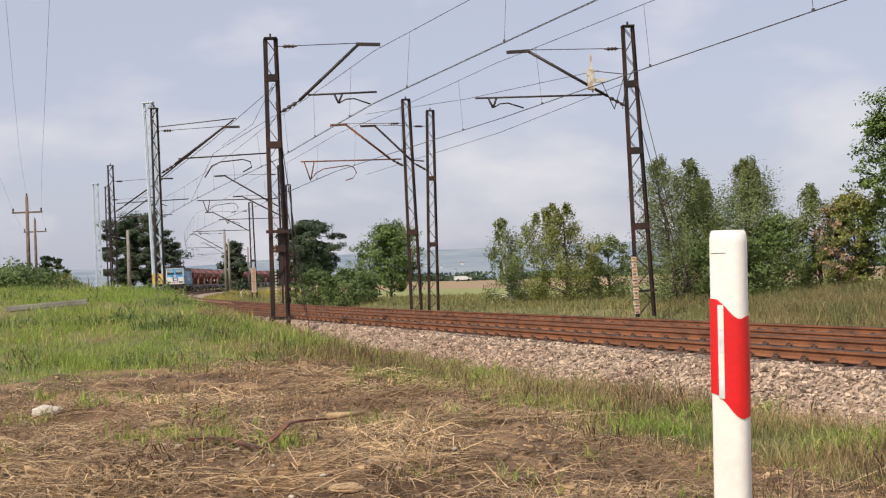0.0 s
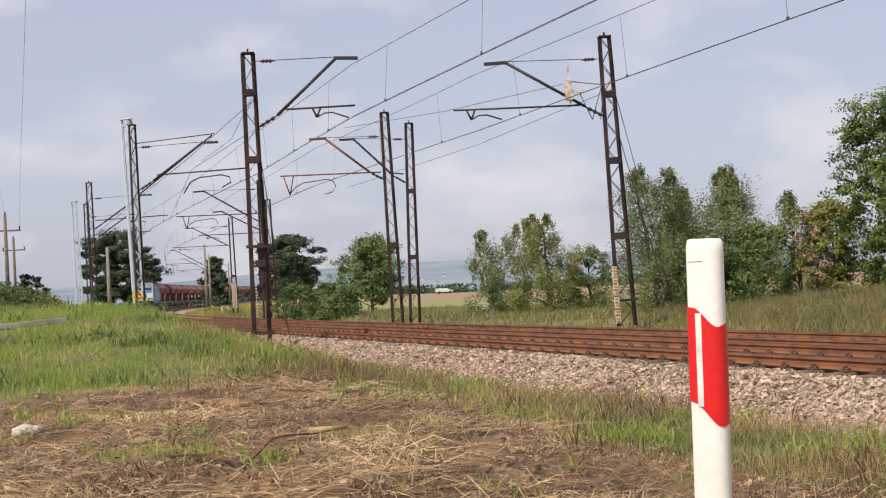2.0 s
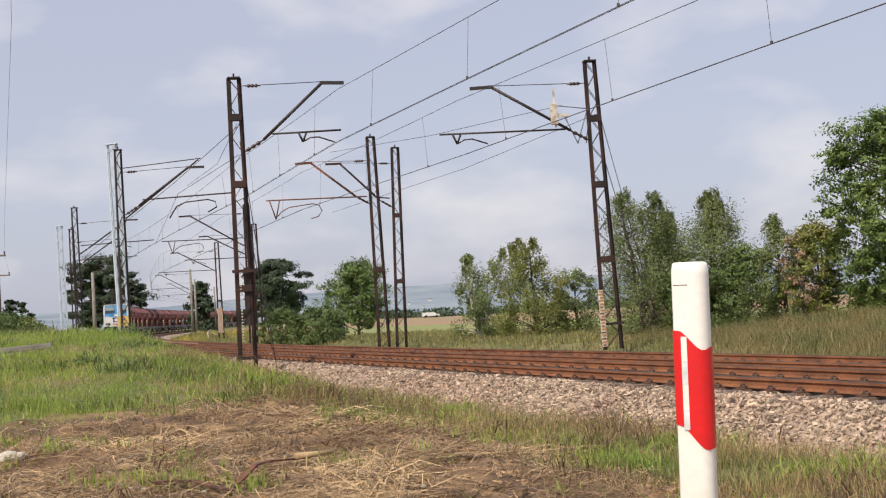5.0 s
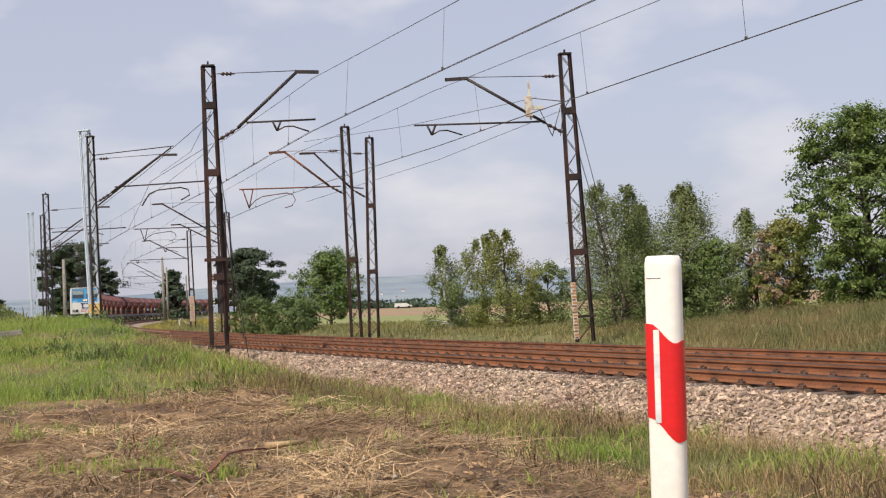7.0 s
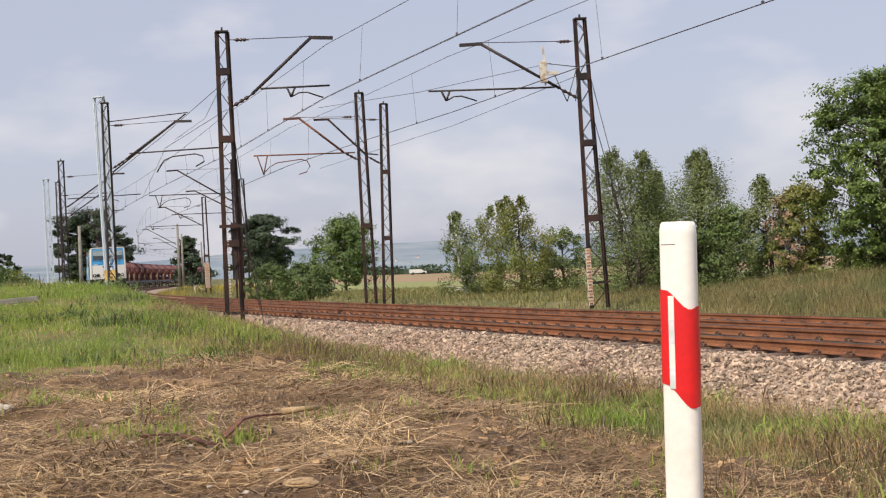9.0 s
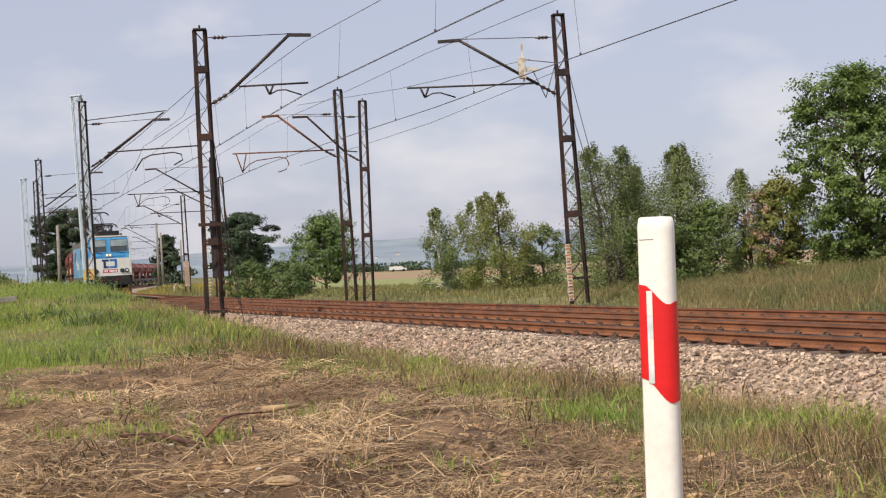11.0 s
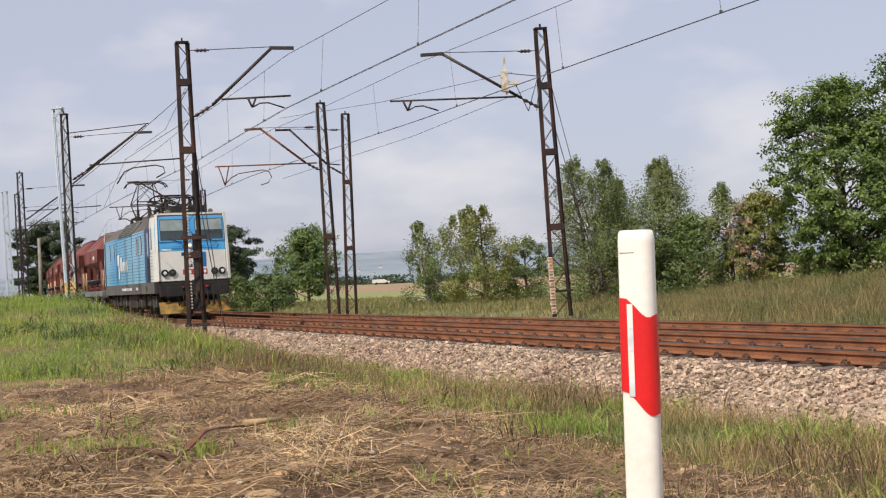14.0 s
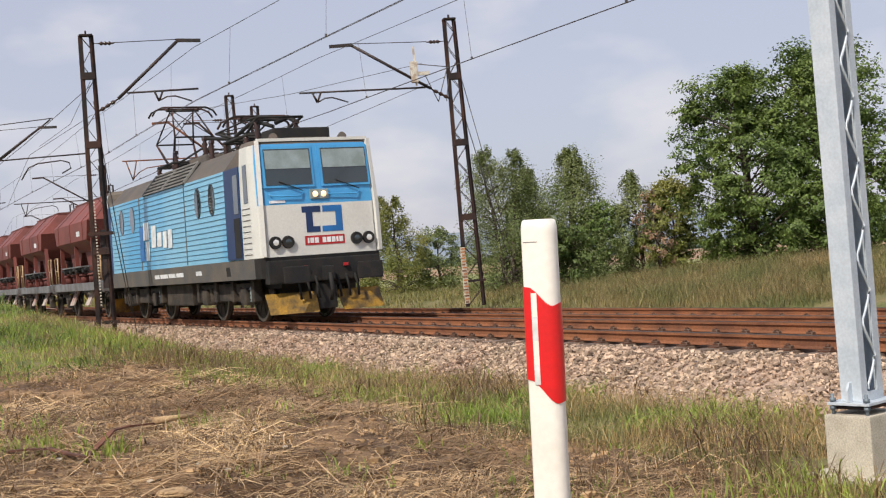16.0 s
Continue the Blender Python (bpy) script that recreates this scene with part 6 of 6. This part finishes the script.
def hopper_wagon():
    ob = empty("hopper_wagon", "oxide red hopper wagon with sloping sides, coupled in the train", "freight wagon", "hopper wagons of the train")
    bm = bmesh.new()
    sec = [(4.24, 2.95, 0.50), (4.20, 3.00, 0.64), (3.42, 3.30, 1.42), (2.76, 3.00, 1.42), (2.38, 2.55, 0.98)]
    loops = []
    for z, L, W in sec:
        loops.append([(-L, -W, z), (-L * 0.5, -W, z), (0, -W, z), (L * 0.5, -W, z), (L, -W, z), (L, W, z), (L * 0.5, W, z), (0, W, z), (-L * 0.5, W, z), (-L, W, z)])
    add_loft(bm, loops)
    part("hopper", bm, HOPPER_RED, ob)
    bm = bmesh.new()
    for y in (-0.58, 0.58):
        add_bar(bm, (-3.0, y, 4.25), (3.0, y, 4.25), 0.07)
    for x in (-2.98, 2.98):
        add_bar(bm, (x, -0.58, 4.25), (x, 0.58, 4.25), 0.07)
    part("top_rim", bm, HOPPER_DARK, ob)
    for y in (-1, 1):
        for x in (-2.4, 0, 2.4):
            bm = bmesh.new()
            add_bar(bm, (x, y * 0.66, 4.19), (x, y * 1.43, 3.42), 0.04, 0.03)
            add_bar(bm, (x, y * 1.43, 3.42), (x, y * 1.43, 2.76), 0.04, 0.03)
            part("stiffener", bm, HOPPER_RED, ob)
        for x in (-1.5, 1.5):
            bm = bmesh.new()
            add_loft(bm, [[(x - a, y * b, z), (x + a, y * b, z), (x + a, y * (b - 0.5), z), (x - a, y * (b - 0.5), z)] for a, b, z in ((1.15, 0.98, 2.40), (0.62, 0.98, 1.72), (0.42, 0.95, 1.25), (0.40, 1.0, 1.1))])
            part("chute", bm, HOPPER_DARK, ob)
            bm = bmesh.new()
            add_loft(bm, [[(x - 0.35, y * b, z), (x + 0.35, y * b, z), (x + 0.35, y * (b - 0.06), z), (x - 0.35, y * (b - 0.06), z)] for b, z in ((1.0, 1.05), (1.28, 0.45))])
            part("discharge_flap", bm, CHUTE_PALE, ob, "pale worn discharge flap")
        for x in (-3.3, -0.1, 3.3):
            bm = bmesh.new()
            add_bar(bm, (x * 0.98, y * 1.22, 1.2), (x * 0.90, y * 1.22, 2.80), 0.14, 0.10)
            part("hopper_post", bm, HOPPER_RED, ob)
        bm = bmesh.new()
        add_box(bm, (9.0, 0.12, 0.28), (0, y * 1.30, 1.12), bevel=0.015)
        part("sole_bar", bm, FRAME_GREY, ob)
        bm = bmesh.new()
        add_tube(bm, [(-2.4, y * 1.34, 1.75), (2.4, y * 1.34, 1.75)], 0.06, 8)
        for x in (-1.8, -0.6, 0.6, 1.8):
            add_box(bm, (0.25, 0.16, 0.18), (x, y * 1.34, 1.72), bevel=0.02)
        part("discharge_shaft", bm, BLACK, ob)
        for x in (-2.3, -0.8, 0.8, 2.3):
            bm = bmesh.new()
            add_tube(bm, [(x, y * 1.12, 1.26), (x, y * 1.12, 1.60)], 0.17, 10)
            add_tube(bm, [(x, y * 1.12, 1.52), (x, y * 1.12, 1.57)], 0.22, 10)
            part("discharge_cylinder", bm, HOPPER_DARK, ob)
        for x in (-1.15, 1.15):
            bm = bmesh.new()
            add_box(bm, (1.7, 0.34, 0.05), (x, y * 1.30, 1.84), bevel=0.01)
            for k in (-0.7, 0.0, 0.7):
                add_bar(bm, (x + k, y * 1.42, 1.84), (x + k * 0.9, y * 1.05, 1.60), 0.05)
            part("foot_board", bm, FRAME_GREY, ob)
        panel("inscription_bar", ob, [(1.2, y * 1.425, 2.92), (1.8, y * 1.425, 2.92), (1.8, y * 1.425, 3.10), (1.2, y * 1.425, 3.10)][:: (1 if y < 0 else -1)], WHITE_MARK, 0.006)
    for x in (-1, 1):
        bm = bmesh.new()
        add_box(bm, (0.22, 2.6, 0.34), (x * 4.45, 0, 1.08), bevel=0.02)
        part("headstock", bm, FRAME_GREY, ob)
        bm = bmesh.new()
        add_box(bm, (0.9, 2.5, 0.05), (x * 4.05, 0, 1.27))
        part("end_platform", bm, FRAME_GREY, ob)
        for y in (-1.28, 1.28):
            bm = bmesh.new()
            add_tube(bm, [(x * 4.42, y, 1.3), (x * 4.42, y, 2.3), (x * 3.85, y, 2.3), (x * 3.85, y, 1.3)], 0.032, 6)
            add_tube(bm, [(x * 4.42, y, 1.8), (x * 3.85, y, 1.8)], 0.024, 6)
            part("handrail", bm, RAIL_CREAM, ob, "faded cream handrail")
            bm = bmesh.new()
            add_tube(bm, [(x * 4.5, y * 0.68, 1.06), (x * 4.85, y * 0.68, 1.06)], 0.09, 10)
            add_tube(bm, [(x * 4.84, y * 0.68, 1.06), (x * 4.90, y * 0.68, 1.06)], 0.21, 12)
            part("buffer", bm, BLACK, ob)
        bm = bmesh.new()
        add_box(bm, (0.5, 0.14, 0.14), (x * 4.68, 0, 1.05))
        part("coupling", bm, BLACK, ob)
    bm = bmesh.new()
    add_box(bm, (8.8, 1.8, 0.22), (0, 0, 1.0))
    part("underframe", bm, BLACK, ob)
    for y in (-1, 1):
        for x in (-2.9, 2.9):
            bm = bmesh.new()
            add_box(bm, (1.3, 0.1, 0.12), (x, y * 1.1, 0.78), bevel=0.03)
            add_box(bm, (0.9, 0.1, 0.1), (x, y * 1.1, 0.70), bevel=0.03)
            add_box(bm, (0.3, 0.22, 0.34), (x, y * 1.08, 0.50), bevel=0.04)
            part("leaf_spring", bm, UNDER, ob)
    data = None
    for x in (-2.9, 2.9):
        for y in (-0.77, 0.77):
            if data is None:
                data = part("wheel", wheel_mesh(0.46, 0), [UNDER, TYRE], ob)
                data.matrix_basis = pose(x, y, 0.46)
                data = data.data
            else:
                w = new("wheel", data)
                w.parent, w.matrix_basis = ob, pose(x, y, 0.46)
    return ob


LOCO = locomotive()
SHRINK = 0.985
for data in {o.data for o in LOCO.children_recursive if o.data}:
    data.transform(Matrix.Scale(SHRINK, 4))
WHEELS[:] = [(ob, x * SHRINK, y, r * SHRINK, near) for ob, x, y, r, near in WHEELS]
TRAIN.append((LOCO, 7.8 * SHRINK, 8.3 * SHRINK))
first = hopper_wagon()
FIRST = 21.6
TRAIN.append((first, FIRST, 5.8))
PITCH, COUNT = 9.85, 21
for i in range(1, COUNT):
    TRAIN.append((copy_thing(first, Matrix()), FIRST + PITCH * i, 5.8))


# ---- small things on the ground ----
def ray_ground(az, el):
    """Where a line of sight of that azimuth and elevation (degrees) from the eye meets the ground."""
    a, e = radians(az), radians(el)
    r = 6.0
    while r < 80:
        x, y = r * math.sin(a), r * math.cos(a)
        if EYE + r * math.tan(e) < ground_z(x, y):
            return Vector((x, y, ground_z(x, y)))
        r += 0.05
    return Vector((x, y, 0))


def rock(name, at, size, mat, label, seed):
    bm = bmesh.new()
    bmesh.ops.create_icosphere(bm, subdivisions=3, radius=1)
    for v in bm.verts:
        k = 1 + 0.28 * noise.noise(v.co * 1.3 + Vector((seed, 0, 0))) + 0.10 * noise.noise(v.co * 4 + Vector((seed, 3, 0)))
        v.co = Vector((v.co.x * size[0], v.co.y * size[1], v.co.z * size[2])) * k
    ob = part(name, bm, mat, None, smooth=False)
    ob.location = at + Vector((0, 0, size[2] * 0.25))
    tagged(ob, label, "stone")
    return ob


PALE_ROCK = material("pale_limestone", (0.55, 0.50, 0.43), 0.9, 0, (0.42, 0.36, 0.28), 6, 40, bump=0.01)
CLOD = material("sandy_clod", (0.42, 0.29, 0.16), 0.95, 0, (0.33, 0.22, 0.12), 6, 40, bump=0.01)


def clutter():
    # bent rusty strip of steel
    keys = [(-11.35, -6.95), (-10.6, -7.05), (-9.7, -7.1), (-8.9, -7.35), (-8.2, -7.5), (-7.7, -7.3), (-7.1, -6.95), (-6.5, -6.75), (-5.4, -6.5)]
    lift = [0.05, 0.06, 0.07, 0.06, 0.05, 0.09, 0.13, 0.12, 0.06]
    pts = [ray_ground(a, e) + Vector((0, 0, k)) for (a, e), k in zip(keys, lift)]
    bm = bmesh.new()
    for a, b in zip(pts[:-1], pts[1:-1] + [pts[-1]]):
        add_bar(bm, a, b + (b - a).normalized() * 0.01, 0.045, 0.016)
    strip = part("steel_strip", bm, RUST_BRIGHT, None)
    tagged(strip, "bent rusty steel strip lying on the straw", "scrap metal")
    bm = bmesh.new()
    add_tube(bm, [pts[-1] + Vector((0.0, 0, 0.02)), pts[-1] + Vector((0.35, 0.15, 0.03))], [0.035, 0.02], 8)
    log = part("dead_branch", bm, CLOD, None)
    tagged(log, "short bleached dead branch on the mound", "branch")
    rock("stone", ray_ground(-17.2, -5.2), (0.16, 0.12, 0.07), PALE_ROCK, "pale flat stone half sunk in the straw", 1)
    for i, (a, e, s) in enumerate(((-14.8, -8.6, 0.10), (-1.2, -8.0, 0.13), (-4.6, -9.2, 0.12), (-0.5, -7.0, 0.10), (-9.0, -9.0, 0.08), (-12.5, -6.0, 0.10), (-16.6, -8.9, 0.09))):
        rock("clod", ray_ground(a, e), (s * 1.0, s * 0.8, s * 0.28), CLOD, "sandy clod of dry earth on the mound", 5 + i)
    for i in range(26):
        a, e = random.uniform(-18, 2), random.uniform(-9.5, -6)
        rock("pebble", ray_ground(a, e), (0.025, 0.02, 0.015), PALE_ROCK, "small pale pebble on the bare soil", 40 + i)["group"] = "pebbles"
    # broken kerb in the grass of the bank
    p = ray_ground(-17.0, -0.75)
    bm = bmesh.new()
    add_box(bm, (1.7, 0.16, 0.12), (0, 0, 0.04), bevel=0.03)
    ob = part("broken_kerb", bm, OLD_CONCRETE, None)
    ob.matrix_world = Matrix.Translation(p) @ Matrix.Rotation(radians(12), 4, "Z") @ Matrix.Rotation(radians(-3), 4, "Y")
    tagged(ob, "old concrete kerb lying in the grass", "kerb")
    # white car far away by the field
    car = empty("parked_van", "small white van parked far off by the field", "van", m=pose(5.2, 362, ground_z(5.2, 362), 0, 0, 10))
    bm = bmesh.new()
    add_loft(bm, [[(-2.4, y, 0.4), (2.3, y, 0.4), (2.4, y, 0.8), (1.5, y * 0.95, 0.95), (0.8, y * 0.9, 1.45), (-2.3, y * 0.9, 1.45)] for y in (-0.95, 0.95)])
    part("body", bm, LOCO_WHITE, car)
    for x in (-1.5, 1.5):
        bm = bmesh.new()
        add_tube(bm, [(x, -0.98, 0.34), (x, 0.98, 0.34)], 0.34, 12)
        part("wheel", bm, RUBBER, car)
    # sleepers with their fastenings
    me = sleeper_mesh()
    for tr, side, z in TRACKS:
        s, end = along_of(95), along_of(2)
        while s < end:
            p = on_line(s, side, z)
            ob = new("sleeper", me)
            ob.parent = tr
            ob.matrix_basis = pose(p.x, p.y, p.z, 0, 0, heading(s))
            s += 0.62


clutter()


# ---- villages on the far hillside ----
def villages():
    gen = random.Random(9)
    plaster = material("pale_plaster", (0.62, 0.60, 0.57), 0.9, 0, (0.55, 0.5, 0.46), 0.2, 2)
    tile = material("dull_roof_tile", (0.22, 0.17, 0.17), 0.9, 0, (0.24, 0.2, 0.2), 0.2, 2)
    base = None
    for i in range(44):
        a = radians(gen.uniform(-6, 11) if i < 34 else gen.uniform(-20, 20))
        r = gen.uniform(1900, 2900)
        x, y = r * math.sin(a), r * math.cos(a)
        if base is None:
            base = empty("house", "pale house with a tiled roof on the far hillside", "house", "far village")
            bm = bmesh.new()
            add_box(bm, (14, 9, 7), (0, 0, 2.5))
            part("wall", bm, plaster, base)
            bm = bmesh.new()
            add_loft(bm, [[(-7.4, y_, z_) for y_, z_ in ((-5, 6), (0, 10), (5, 6))], [(7.4, y_, z_) for y_, z_ in ((-5, 6), (0, 10), (5, 6))]])
            part("roof", bm, tile, base)
            base.matrix_world = pose(x, y, ground_z(x, y), 0, 0, 20)
        else:
            k = gen.uniform(0.3, 0.75)
            ob = copy_thing(base, pose(x, y, ground_z(x, y), 0, 0, gen.uniform(0, 180)))
            ob.scale = (k, k, k)


villages()


def motions():
    """The train rolls in along the line; the locomotive's wheels turn."""
    for ob, back, pivots in TRAIN:
        walk(ob, vehicle_rows(back, pivots))
    for ob, x, y, radius, near in WHEELS:
        rows = []
        for i in range(241):
            t = i / 15
            rows.append((t, Matrix.Translation((x, y, radius)) @ Matrix.Rotation(SPEED * t / radius, 4, "Y") @ (Matrix() if near else Matrix.Rotation(math.pi, 4, "Z"))))
        walk(ob, rows)


motions()
